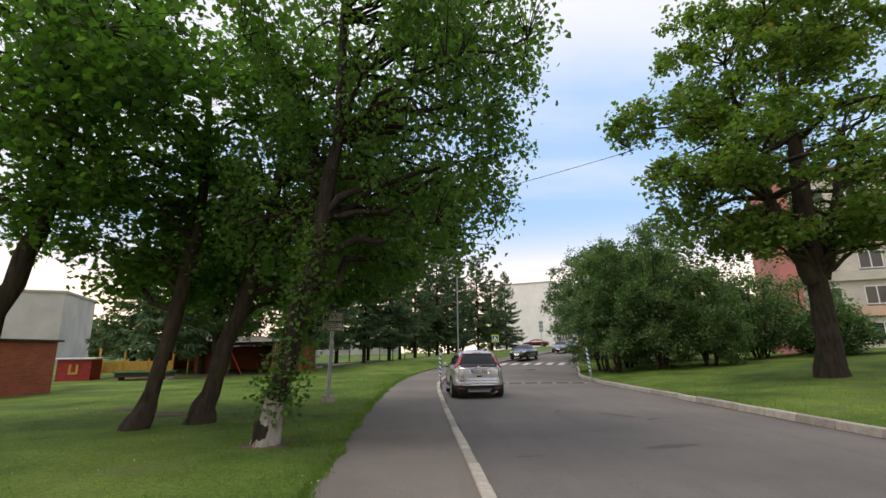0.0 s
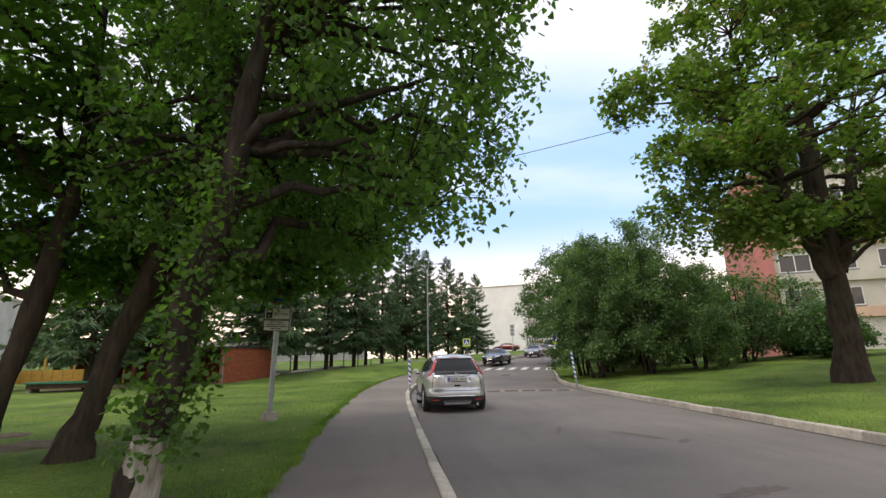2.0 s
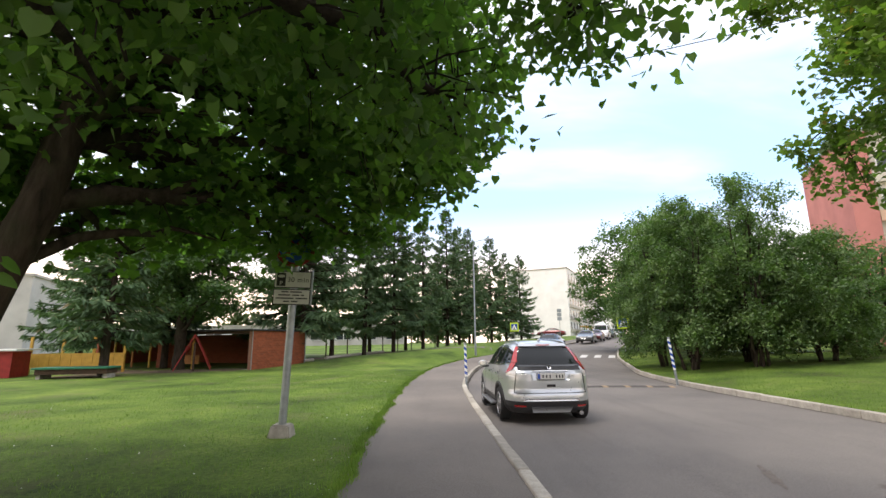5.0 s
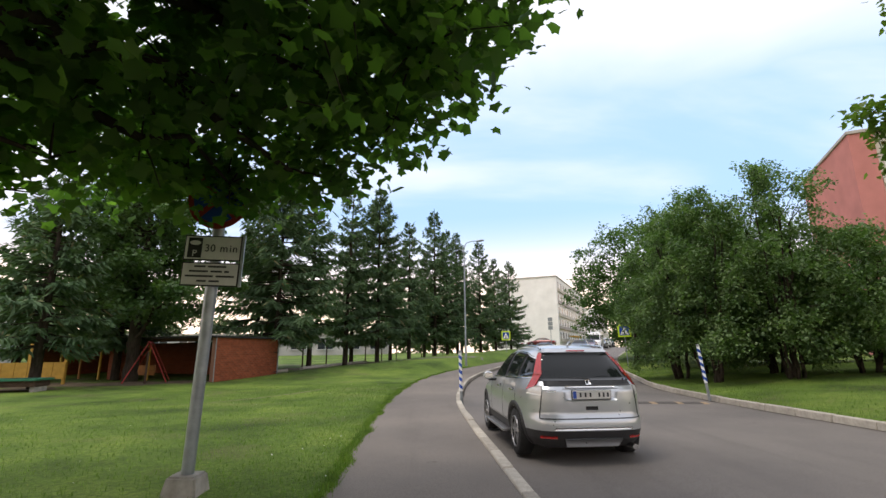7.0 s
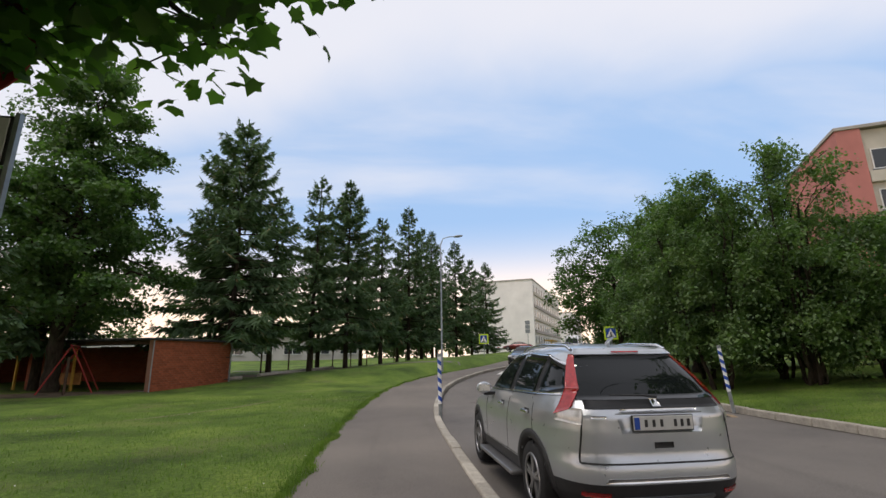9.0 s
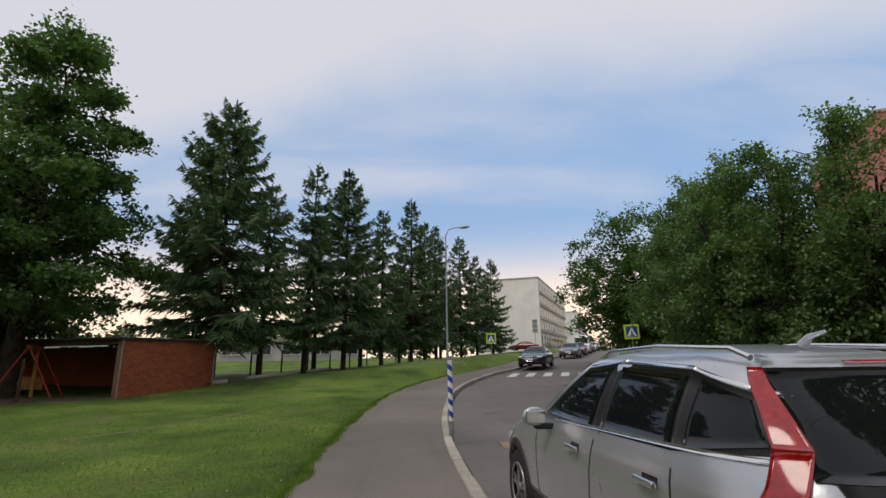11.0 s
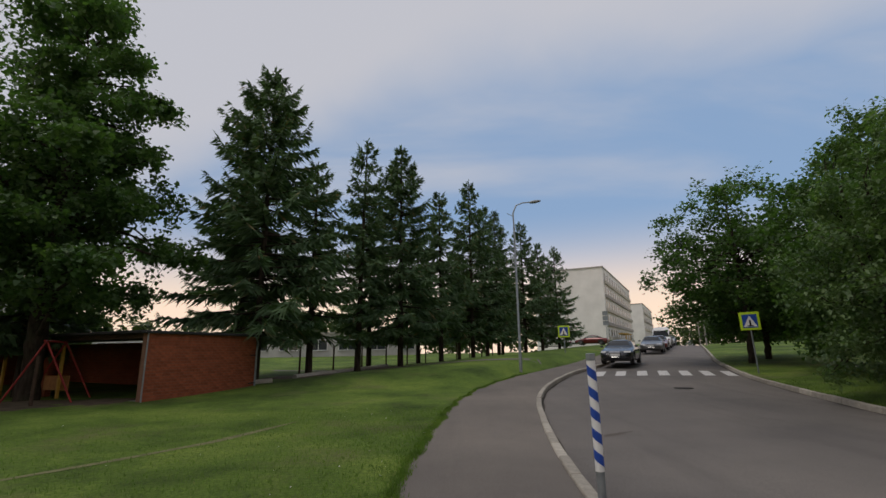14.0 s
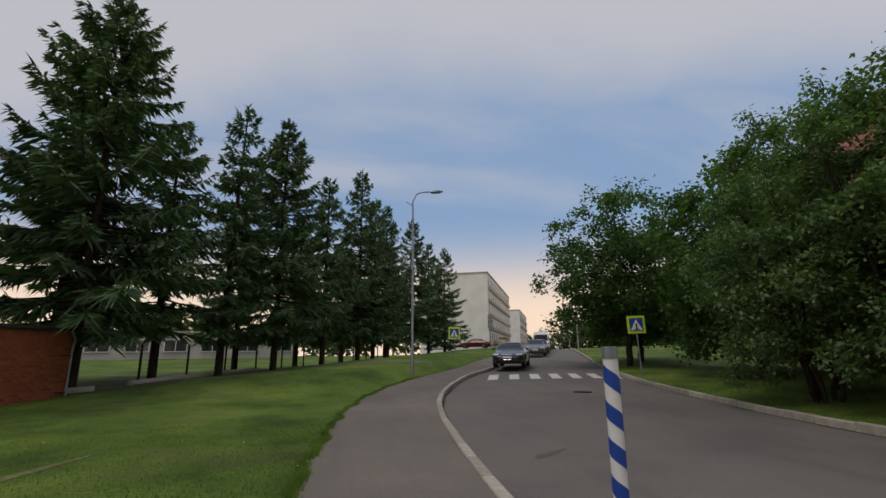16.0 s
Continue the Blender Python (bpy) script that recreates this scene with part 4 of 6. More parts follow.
def car(name, d, m, colour, label, detail=1):
    root = thing(name, m)
    S = Shell(d)
    zs = np.unique(np.concatenate([np.linspace(d["half"][0][0], d["half"][-1][0], 30 if detail > 1 else 16), [a for a, _ in d["half"]], [d["clad"]]]))
    K = 120 if detail > 1 else 60
    ths = np.linspace(0, 2 * np.pi, K, endpoint=False) + 0.001
    # even spacing round the ring
    V = []
    for z in zs:
        fine = S.at(np.linspace(0, 2 * np.pi, 1200), np.full(1200, z))
        s = np.concatenate([[0], np.cumsum(np.linalg.norm(np.diff(fine, axis=0), axis=1))])
        V.append(np.stack([np.interp(np.linspace(0, s[-1], K, endpoint=False), s, fine[:, k]) for k in range(3)], -1))
    V = np.array(V)
    body, clad = [], []
    for i in range(len(zs) - 1):
        for j in range(K):
            q = [i * K + j, i * K + (j + 1) % K, (i + 1) * K + (j + 1) % K, (i + 1) * K + j]
            c = V.reshape(-1, 3)[q].mean(0)
            if abs(c[0]) > 0.55 and any((c[1] - w) ** 2 + (c[2] - d["R"]) ** 2 < (d["arch"] - 0.02) ** 2 for w in d["wheels"]):
                continue
            (clad if zs[i + 1] <= d["clad"] + 1e-6 else body).append(q)
    top = (len(zs) - 1) * K
    flat = V.reshape(-1, 3)

    def cut(quads, extra, mat, nm, lab=""):
        bm = bmesh.new()
        vs = {}
        for q in quads + extra:
            f = []
            for k in q:
                if k not in vs:
                    vs[k] = bm.verts.new(flat[k])
                f.append(vs[k])
            if len(set(f)) > 2:
                bm.faces.new(f)
        return part(nm, bm, mat, root, lab, True)

    bodyob = cut(body, [[top + k for k in range(K)]], colour, "body")
    if clad:
        cut(clad, [[k for k in range(K)]], M_PLASTIC, "lower_cladding", "dark grey plastic bumper and sills")
    part("underbody", boxes((-0.62, 0.3, 0.2, 0.62, d["L"] - 0.3, 0.6)), M_PLASTIC, root)

    def plate(nm, corners, kind, off, mat, sgn=-1, parent=root, lab="", nu=10, nv=6):
        v, q = S.patch(corners, kind, off, sgn, nu, nv)
        return part(nm, arrays_mesh(nm, v, q, mat, False), mat, parent, lab)

    zt = d["half"][-1][0]
    for sgn in (-1, 1):
        for w in d["wheels"]:
            wheel = thing("wheel")
            wheel.parent = root
            wheel.matrix_basis = pose(sgn * 0.79, w, d["R"], 0, 90 * sgn, 0)
            R = d["R"]
            prof = [(0.62 * R, -0.10), (0.93 * R, -0.11), (R, -0.085), (R, 0.085), (0.93 * R, 0.11), (0.64 * R, 0.10)]
            bm = bmesh.new()
            rings = []
            for k in range(28):
                a = k / 28 * 2 * math.pi
                rings.append([bm.verts.new((r * math.cos(a), r * math.sin(a), h)) for r, h in prof])
            for k in range(28):
                for j in range(len(prof) - 1):
                    bm.faces.new((rings[k][j], rings[(k + 1) % 28][j], rings[(k + 1) % 28][j + 1], rings[k][j + 1]))
            part("tyre", bm, M_TYRE, wheel, "black rubber tyre", True)
            bm = bmesh.new()
            bmesh.ops.create_cone(bm, cap_ends=True, segments=28, radius1=0.62 * R, radius2=0.62 * R, depth=0.02, matrix=Matrix.Translation((0, 0, 0.0)))
            part("brake_disc", bm, M_PLASTIC, wheel)
            bm = bmesh.new()
            for k in range(5 if detail > 1 else 5):
                for o in (-0.16, 0.16):
                    mm = Matrix.Rotation(k / 5 * 2 * math.pi + o, 4, "Z")
                    bmesh.ops.create_cube(bm, size=1, matrix=mm @ Matrix.Translation((0.33 * R, 0, 0.085)) @ Matrix.Diagonal((0.6 * R, 0.028, 0.03, 1)))
            bmesh.ops.create_cone(bm, cap_ends=True, segments=16, radius1=0.17 * R, radius2=0.14 * R, depth=0.05, matrix=Matrix.Translation((0, 0, 0.085)))
            part("rim", bm, M_ALLOY, wheel, "grey alloy spokes")
            v, t = tube_arrays([(0.64 * R * math.cos(a), 0.64 * R * math.sin(a), 0.1) for a in np.linspace(0, 2 * np.pi, 29)], np.full(29, 0.014), 6)
            part("rim_edge", arrays_mesh("rim_edge", v, t, M_ALLOY, True), M_ALLOY, wheel)
            # arch trim
            A = np.linspace(math.radians(-14), math.radians(194), 26)
            vs, fs = [], []
            for r0, off in ((d["arch"] - 0.05, -0.06), (d["arch"] - 0.03, 0.012), (d["arch"] + 0.045, 0.012), (d["arch"] + 0.05, -0.01)):
                u, z = w + r0 * np.cos(A), np.maximum(d["R"] + r0 * np.sin(A), d["half"][0][0] + 0.01)
                p = S.at(S.side(u, z, sgn), z)
                p[:, 0] += sgn * off
                vs.append(p)
            for b in range(3):
                for k in range(25):
                    fs.append([b * 26 + k, b * 26 + k + 1, (b + 1) * 26 + k + 1, (b + 1) * 26 + k])
            part("wheel_arch", arrays_mesh("wheel_arch", np.concatenate(vs), np.array(fs), M_PLASTIC, True), M_PLASTIC, root)
    return root, S, plate


def silver_suv():
    root, S, plate = car("parked_car", SUV, pose(1.76, 17.49, 0, 0, 0, 2.4), M_SILVER, "", 2)
    for sgn in (-1, 1):
        for c in ([(2.86, 1.105), (1.75, 1.115), (1.75, 1.548), (2.27, 1.50)], [(1.75, 1.115), (0.95, 1.135), (0.98, 1.522), (1.75, 1.548)], [(0.95, 1.135), (0.40, 1.20), (0.55, 1.41), (0.98, 1.522)]):
            plate("window_surround", c, "side", 0.003, M_BLACK, sgn, nu=14)
        for nm, c in (("front_window", [(2.72, 1.125), (1.86, 1.125), (1.84, 1.52), (2.28, 1.475)]), ("rear_window", [(1.72, 1.13), (0.97, 1.145), (0.99, 1.49), (1.71, 1.523)]), ("quarter_window", [(0.86, 1.155), (0.45, 1.225), (0.60, 1.395), (0.88, 1.478)])):
            plate(nm, c, "side", 0.007, M_GLASS, sgn, nu=14)
        plate("chrome_strip", [(2.90, 1.082), (0.38, 1.165), (0.38, 1.185), (2.90, 1.102)], "side", 0.01, M_CHROME, sgn, nu=30, nv=3)
        for c in ([(2.27, 1.502), (1.75, 1.55), (1.75, 1.566), (2.30, 1.518)], [(1.75, 1.55), (0.98, 1.524), (0.98, 1.54), (1.75, 1.566)], [(0.98, 1.524), (0.53, 1.408), (0.51, 1.422), (0.98, 1.54)]):
            plate("chrome_strip", c, "side", 0.008, M_CHROME, sgn, nu=12, nv=3)
        for a, b in ((1.79, 1.79), (2.86, 2.92), (0.84, 0.92)):
            plate("door_seam", [(a + 0.006, 0.48), (a - 0.006, 0.48), (b - 0.006, 1.06), (b + 0.006, 1.06)], "side", 0.002, M_BLACK, sgn, nu=3, nv=20)
        plate("sill_seam", [(3.12, 0.47), (1.3, 0.47), (1.3, 0.48), (3.12, 0.48)], "side", 0.002, M_BLACK, sgn, nu=20, nv=3)
        for u in (2.06, 1.08):
            h = part("door_handle", boxes((-0.014, -0.1, -0.017, 0.014, 0.1, 0.017), bevel=0.01), M_CHROME, root, "chrome handle")
            p = S.at(S.side(u, 0.965, sgn), 0.965)
            h.location = (p[0] + sgn * 0.03, p[1], p[2])
            plate("handle_cup", [(u + 0.07, 0.945), (u - 0.07, 0.945), (u - 0.07, 0.995), (u + 0.07, 0.995)], "side", 0.003, M_PLASTIC, sgn, nu=6, nv=4)
        # mirror
        bm = bmesh.new()
        bmesh.ops.create_uvsphere(bm, u_segments=18, v_segments=12, radius=1, matrix=Matrix.Translation((sgn * 1.0, 2.58, 1.12)) @ Matrix.Diagonal((0.10, 0.08, 0.075, 1)))
        for v in bm.verts:
            v.co.y = max(v.co.y, 2.545)
        mir = part("mirror_shell", bm, M_SILVER, root, "", True)
        part("mirror_foot", boxes((min(sgn * 0.84, sgn * 1.0), 2.55, 1.02, max(sgn * 0.84, sgn * 1.0), 2.63, 1.065), bevel=0.012), M_PLASTIC, root)
        part("mirror_glass", boxes((sgn * 1.0 - 0.075, 2.536, 1.072, sgn * 1.0 + 0.075, 2.545, 1.168), bevel=0.004), M_MIRROR, mir, "mirror glass")
        # roof rail, running board
        tube("roof_rail", [(sgn * 0.50, 0.72, 1.585), (sgn * 0.50, 0.85, 1.63), (sgn * 0.51, 1.5, 1.655), (sgn * 0.50, 2.15, 1.63), (sgn * 0.49, 2.34, 1.58)], [0.016] * 5, M_CHROME, root, 8)
        part("running_board", boxes((min(sgn * 0.82, sgn * 0.99), 1.38, 0.27, max(sgn * 0.82, sgn * 0.99), 3.05, 0.315), bevel=0.015), M_ALLOY, root)
        # tail lamp: column and foot
        lamp = plate("tail_lamp", [(0.64, 0.955), (1.06, 0.93), (1.06, 1.06), (0.66, 1.06)], "ring", 0.012, M_CLEAR, sgn, lab="clear lower tail lamp")
        plate("red_lens", [(0.60, 1.0), (0.86, 1.05), (1.06, 1.22), (0.80, 1.22)], "ring", 0.016, M_TAIL, sgn, lamp)
        plate("red_column", [(0.80, 1.215), (1.06, 1.215), (1.02, 1.535), (0.86, 1.535)], "ring", 0.012, M_TAIL, sgn, lamp, nv=14)
        plate("head_lamp", [(-0.50, 0.72), (-0.92, 0.70), (-0.90, 0.80), (-0.40, 0.86)], "ring", 0.008, M_CLEAR, sgn, nu=12)
        plate("bumper_reflector", [(sgn * 0.50, 0.355), (sgn * 0.70, 0.355), (sgn * 0.70, 0.39), (sgn * 0.50, 0.39)], "rear", 0.008, M_TAIL, nu=5, nv=3)
    plate("windscreen", [(-0.72, 1.12), (0.72, 1.12), (0.56, 1.53), (-0.56, 1.53)], "front", 0.006, M_GLASS, nu=16)
    plate("tailgate_panel", [(-0.625, 1.06), (0.625, 1.06), (0.61, 1.16), (-0.61, 1.16)], "rear", 0.005, M_BLACK, nu=20, nv=5)
    plate("rear_window", [(-0.66, 1.13), (0.66, 1.13), (0.53, 1.52), (-0.53, 1.52)], "rear", 0.008, M_GLASS, nu=20, nv=10)
    plate("spoiler", [(-0.5, 1.515), (0.5, 1.515), (0.46, 1.57), (-0.46, 1.57)], "rear", 0.035, M_SILVER, nu=20, nv=4)
    plate("high_brake_lamp", [(-0.14, 1.53), (0.14, 1.53), (0.14, 1.545), (-0.14, 1.545)], "rear", 0.038, M_TAIL, nu=6, nv=3)
    plate("chrome_strip", [(-0.35, 1.03), (0.35, 1.03), (0.35, 1.05), (-0.35, 1.05)], "rear", 0.02, M_CHROME, nu=14, nv=3)
    plate("badge", [(-0.04, 1.068), (0.04, 1.068), (0.036, 1.132), (-0.036, 1.132)], "rear", 0.012, M_CHROME, nu=4, nv=4)
    plate("model_mark", [(-0.6, 0.985), (-0.48, 0.985), (-0.48, 1.003), (-0.6, 1.003)], "rear", 0.006, M_CHROME, nu=6, nv=3)
    plate("plate_recess", [(-0.36, 0.86), (0.36, 0.86), (0.40, 1.025), (-0.40, 1.025)], "rear", 0.003, M_SILVER, nu=10, nv=4)
    np_ = part("number_plate", boxes((-0.27, -0.012, -0.06, 0.27, 0.012, 0.06), bevel=0.006), M_SIGNGREY, root, "plain pale number plate with dark bars")
    np_.location = (0, 0.035, 0.945)
    part("plate_frame", boxes((-0.277, -0.006, -0.067, 0.277, 0.014, 0.067), bevel=0.004), M_BLACK, np_)
    part("blue_band", boxes((-0.262, -0.016, -0.05, -0.215, -0.010, 0.05)), M_BLUE, np_)
    for k, (a, b) in enumerate(((-0.17, -0.145), (-0.1, -0.075), (-0.03, -0.005), (0.095, 0.12), (0.155, 0.18), (0.215, 0.24))):
        part("dark_bar", boxes((a, -0.016, -0.03, b, -0.010, 0.03)), M_PLASTIC, np_)
    plate("tailgate_seam", [(-0.70, 0.615), (0.70, 0.615), (0.70, 0.627), (-0.70, 0.627)], "rear", 0.003, M_BLACK, nu=20, nv=3)
    for s in (-1, 1):
        plate("tailgate_seam", [(s * 0.70, 0.62), (s * 0.71, 0.62), (s * 0.66, 1.06), (s * 0.65, 1.06)], "rear", 0.003, M_BLACK, nu=3, nv=16)
    plate("tailgate_grip", [(-0.085, 0.735), (0.085, 0.735), (0.085, 0.785), (-0.085, 0.785)], "rear", 0.004, M_BLACK, nu=6, nv=4)
    plate("bumper_strip", [(-0.55, 0.475), (0.55, 0.475), (0.52, 0.51), (-0.52, 0.51)], "rear", 0.012, M_CHROME, nu=12, nv=3)
    plate("skid_plate", [(-0.36, 0.25), (0.36, 0.25), (0.40, 0.355), (-0.40, 0.355)], "rear", 0.02, M_SILVER, nu=10, nv=3)
    tube("wiper", [(0.02, 0.13, 1.155), (-0.1, 0.135, 1.17), (-0.40, 0.15, 1.18)], [0.014, 0.01, 0.006], M_PLASTIC, root, 6)
    tube("aerial", [(0.0, 0.95, 1.645), (0.0, 0.9, 1.69), (0.0, 0.80, 1.715)], [0.03, 0.018, 0.008], M_SILVER, root, 8)
    tube("exhaust", [(0.55, 0.0, 0.24), (0.55, 0.35, 0.24)], [0.04, 0.04], M_CHROME, root, 12)
    return tagged(root, "silver compact SUV with red tail lamps parked at the kerb", "car", "parked cars")


suv = silver_suv()
suv.scale = (0.99, 0.925, 0.95)
suv.location.z = road_z(1.72, 20) + 0.005


def saloon(x, y, yaw, colour, label, scale=1.0, nose=True):
    """A saloon; yaw turns its nose away from +y."""
    a = math.radians(yaw)
    root, S, plate = car("parked_car", SEDAN, pose(x, y, road_z(x, y) if KERB_L(y) < x < KERB_R(y) else gz(x, y), 0, 0, yaw), colour, "")
    root.scale = (scale,) * 3
    for sgn in (-1, 1):
        plate("side_window", [(3.45, 0.97), (1.0, 1.01), (1.5, 1.30), (2.75, 1.35)], "side", 0.006, M_GLASS, sgn, nu=16)
        plate("head_lamp", [(sgn * 0.48, 0.66), (sgn * 0.80, 0.66), (sgn * 0.80, 0.74), (sgn * 0.46, 0.73)], "front", 0.01, M_CLEAR, nu=6, nv=4)
        plate("tail_lamp", [(sgn * 0.45, 0.75), (sgn * 0.84, 0.75), (sgn * 0.84, 0.88), (sgn * 0.45, 0.88)], "rear", 0.01, M_TAIL, nu=6, nv=4)
        part("mirror_shell", boxes((sgn * 0.97 - 0.09, 3.1, 0.96, sgn * 0.97 + 0.09, 3.22, 1.08), bevel=0.03), colour, root)
    plate("windscreen", [(-0.68, 0.99), (0.68, 0.99), (0.52, 1.36), (-0.52, 1.36)], "front", 0.008, M_GLASS, nu=12)
    plate("rear_window", [(-0.62, 1.03), (0.62, 1.03), (0.5, 1.35), (-0.5, 1.35)], "rear", 0.008, M_GLASS, nu=12)
    plate("grille", [(-0.28, 0.42), (0.28, 0.42), (0.33, 0.70), (-0.33, 0.70)], "front", 0.012, M_CHROME, nu=8)
    plate("grille_mesh", [(-0.24, 0.45), (0.24, 0.45), (0.29, 0.67), (-0.29, 0.67)], "front", 0.018, M_BLACK, nu=8)
    plate("number_plate", [(-0.26, 0.5), (0.26, 0.5), (0.26, 0.6), (-0.26, 0.6)], "front", 0.03, M_SIGNGREY, nu=4, nv=3)
    return tagged(root, label, "car", "parked cars")


def facing(x, y):
    """The yaw of a car that stands along the road there and faces the walk."""
    s = float(KERB_L(y + 2) - KERB_L(y - 2)) / 4
    return 180 - math.degrees(math.atan(s))


# noses face back along the road
for x, y, yaw, colour, label in [(10.35, 51.4, None, M_NAVY, "dark blue saloon parked by the crossing, facing oncoming walkers"), (17.6, 64.5, None, M_GREYCAR, "grey saloon parked along the far kerb"), (20.4, 69.8, None, M_WINE, "dark red car parked along the far kerb"),
                                 (26.8, 83.0, None, M_GREYCAR, "grey car in the far parked row"), (30.0, 89.5, None, M_WHITECAR, "white car in the far parked row"), (33.2, 96.0, None, M_NAVY, "dark car in the far parked row"), (58.0, 140.0, None, M_WHITECAR, "pale car far down the road"),
                                 (21.2, 88.5, 62, M_WINE, "wine red hatchback parked on the side yard"), (15.9, 88.5, 70, M_WHITECAR, "white car parked behind the spruces")]:
    saloon(x, y, facing(x, y) if yaw is None else yaw, colour, label)


def van(x, y):
    d = dict(SUV, L=5.2, clad=0.30, wheels=(1.0, 4.1), n=8.0, rear=[(0.22, 0.1), (0.5, 0.0), (1.6, 0.03), (2.1, 0.1), (2.3, 0.25)], front=[(0.22, 5.1), (0.5, 5.2), (0.9, 5.0), (1.1, 4.5), (1.9, 3.8), (2.2, 3.5), (2.3, 3.2)], half=[(0.22, 0.88), (0.5, 0.98), (1.1, 0.97), (1.9, 0.88), (2.2, 0.78), (2.3, 0.6)])
    root, S, plate = car("van", d, pose(x, y, road_z(x, y), 0, 0, facing(x, y)), M_WHITECAR, "")
    plate("windscreen", [(-0.82, 1.2), (0.82, 1.2), (0.7, 1.9), (-0.7, 1.9)], "front", 0.008, M_GLASS, nu=12)
    for sgn in (-1, 1):
        plate("side_window", [(4.2, 1.25), (3.0, 1.25), (3.0, 1.8), (3.7, 1.8)], "side", 0.006, M_GLASS, sgn)
        plate("head_lamp", [(sgn * 0.55, 0.75), (sgn * 0.9, 0.75), (sgn * 0.9, 0.95), (sgn * 0.6, 0.92)], "front", 0.01, M_CLEAR, nu=6, nv=4)
    plate("grille", [(-0.45, 0.7), (0.45, 0.7), (0.45, 0.85), (-0.45, 0.85)], "front", 0.012, M_BLACK, nu=8)
    return tagged(root, "white delivery van in the far parked row", "van", "parked cars")


van(23.6, 76.4)

# ---- street furniture ----
def spiral_post(x, y, z, lean, label):
    """A round post wound with blue and white bands, grey at the foot."""
    root = thing("marker_post", pose(x, y, z, *lean))
    cyl("pole", (0, 0, -0.1), (0, 0, 1.55), 0.042, M_STEEL, root, 18)
    cyl("white_sleeve", (0, 0, 0.42), (0, 0, 1.5), 0.0445, M_WHITE, root, 24, "white sleeve")
    cyl("cap", (0, 0, 1.5), (0, 0, 1.57), 0.047, M_STEEL, root, 18)
    N, turns, pitch = 24, 5, 0.205
    for k in range(turns):
        v, q = [], []
        for i in range(N + 1):
            a = -i / N * 2 * math.pi
            z0 = 0.43 + k * pitch + i / N * pitch
            for h in (0, 0.1):
                zz = min(max(z0 + h, 0.425), 1.497)
                v.append((0.0462 * math.cos(a), 0.0462 * math.sin(a), zz))
        q = [[2 * i, 2 * i + 2, 2 * i + 3, 2 * i + 1] for i in range(N)]
        part("blue_band", arrays_mesh("blue_band", v, q, M_BLUE, True), M_BLUE, root, "blue spiral band")
    return tagged(root, label, "marker post", "striped marker posts")


spiral_post(0.56, 25.0, road_z(0.6, 25.0), (1.5, -1.5, 20), "blue and white spiral striped post at the kerb")
spiral_post(7.99, 25.2, gz(8.2, 25.2), (0, -6, 0), "leaning blue and white striped post by the lawn")

# the speed hump between the two posts
hump = thing("speed_hump", pose(0, 24.75, 0))
for k in range(17):
    yellow = k % 2 == 0
    half = 0.09 if yellow else 0.285
    x0 = 1.24 + 0.375 * k
    z0 = road_z(x0 + 0.25, 24.75)
    bm = bmesh.new()
    prof = [(-0.25, 0), (-0.2, 0.018), (-0.08, 0.034), (0.08, 0.034), (0.2, 0.018), (0.25, 0)]
    a = [bm.verts.new((x0 + 0.25 - half + 0.004, y, z0 + z)) for y, z in prof]
    b = [bm.verts.new((x0 + 0.25 + half - 0.004, y, z0 + z)) for y, z in prof]
    for i in range(5):
        bm.faces.new((a[i], b[i], b[i + 1], a[i + 1]))
    bm.faces.new(a)
    bm.faces.new(b[::-1])
    part("rubber_block", bm, M_HUMPPAINT if yellow else M_HUMPRUBBER, hump, "worn yellow block" if yellow else "")
tagged(hump, "black and yellow rubber speed hump across the road", "speed hump")


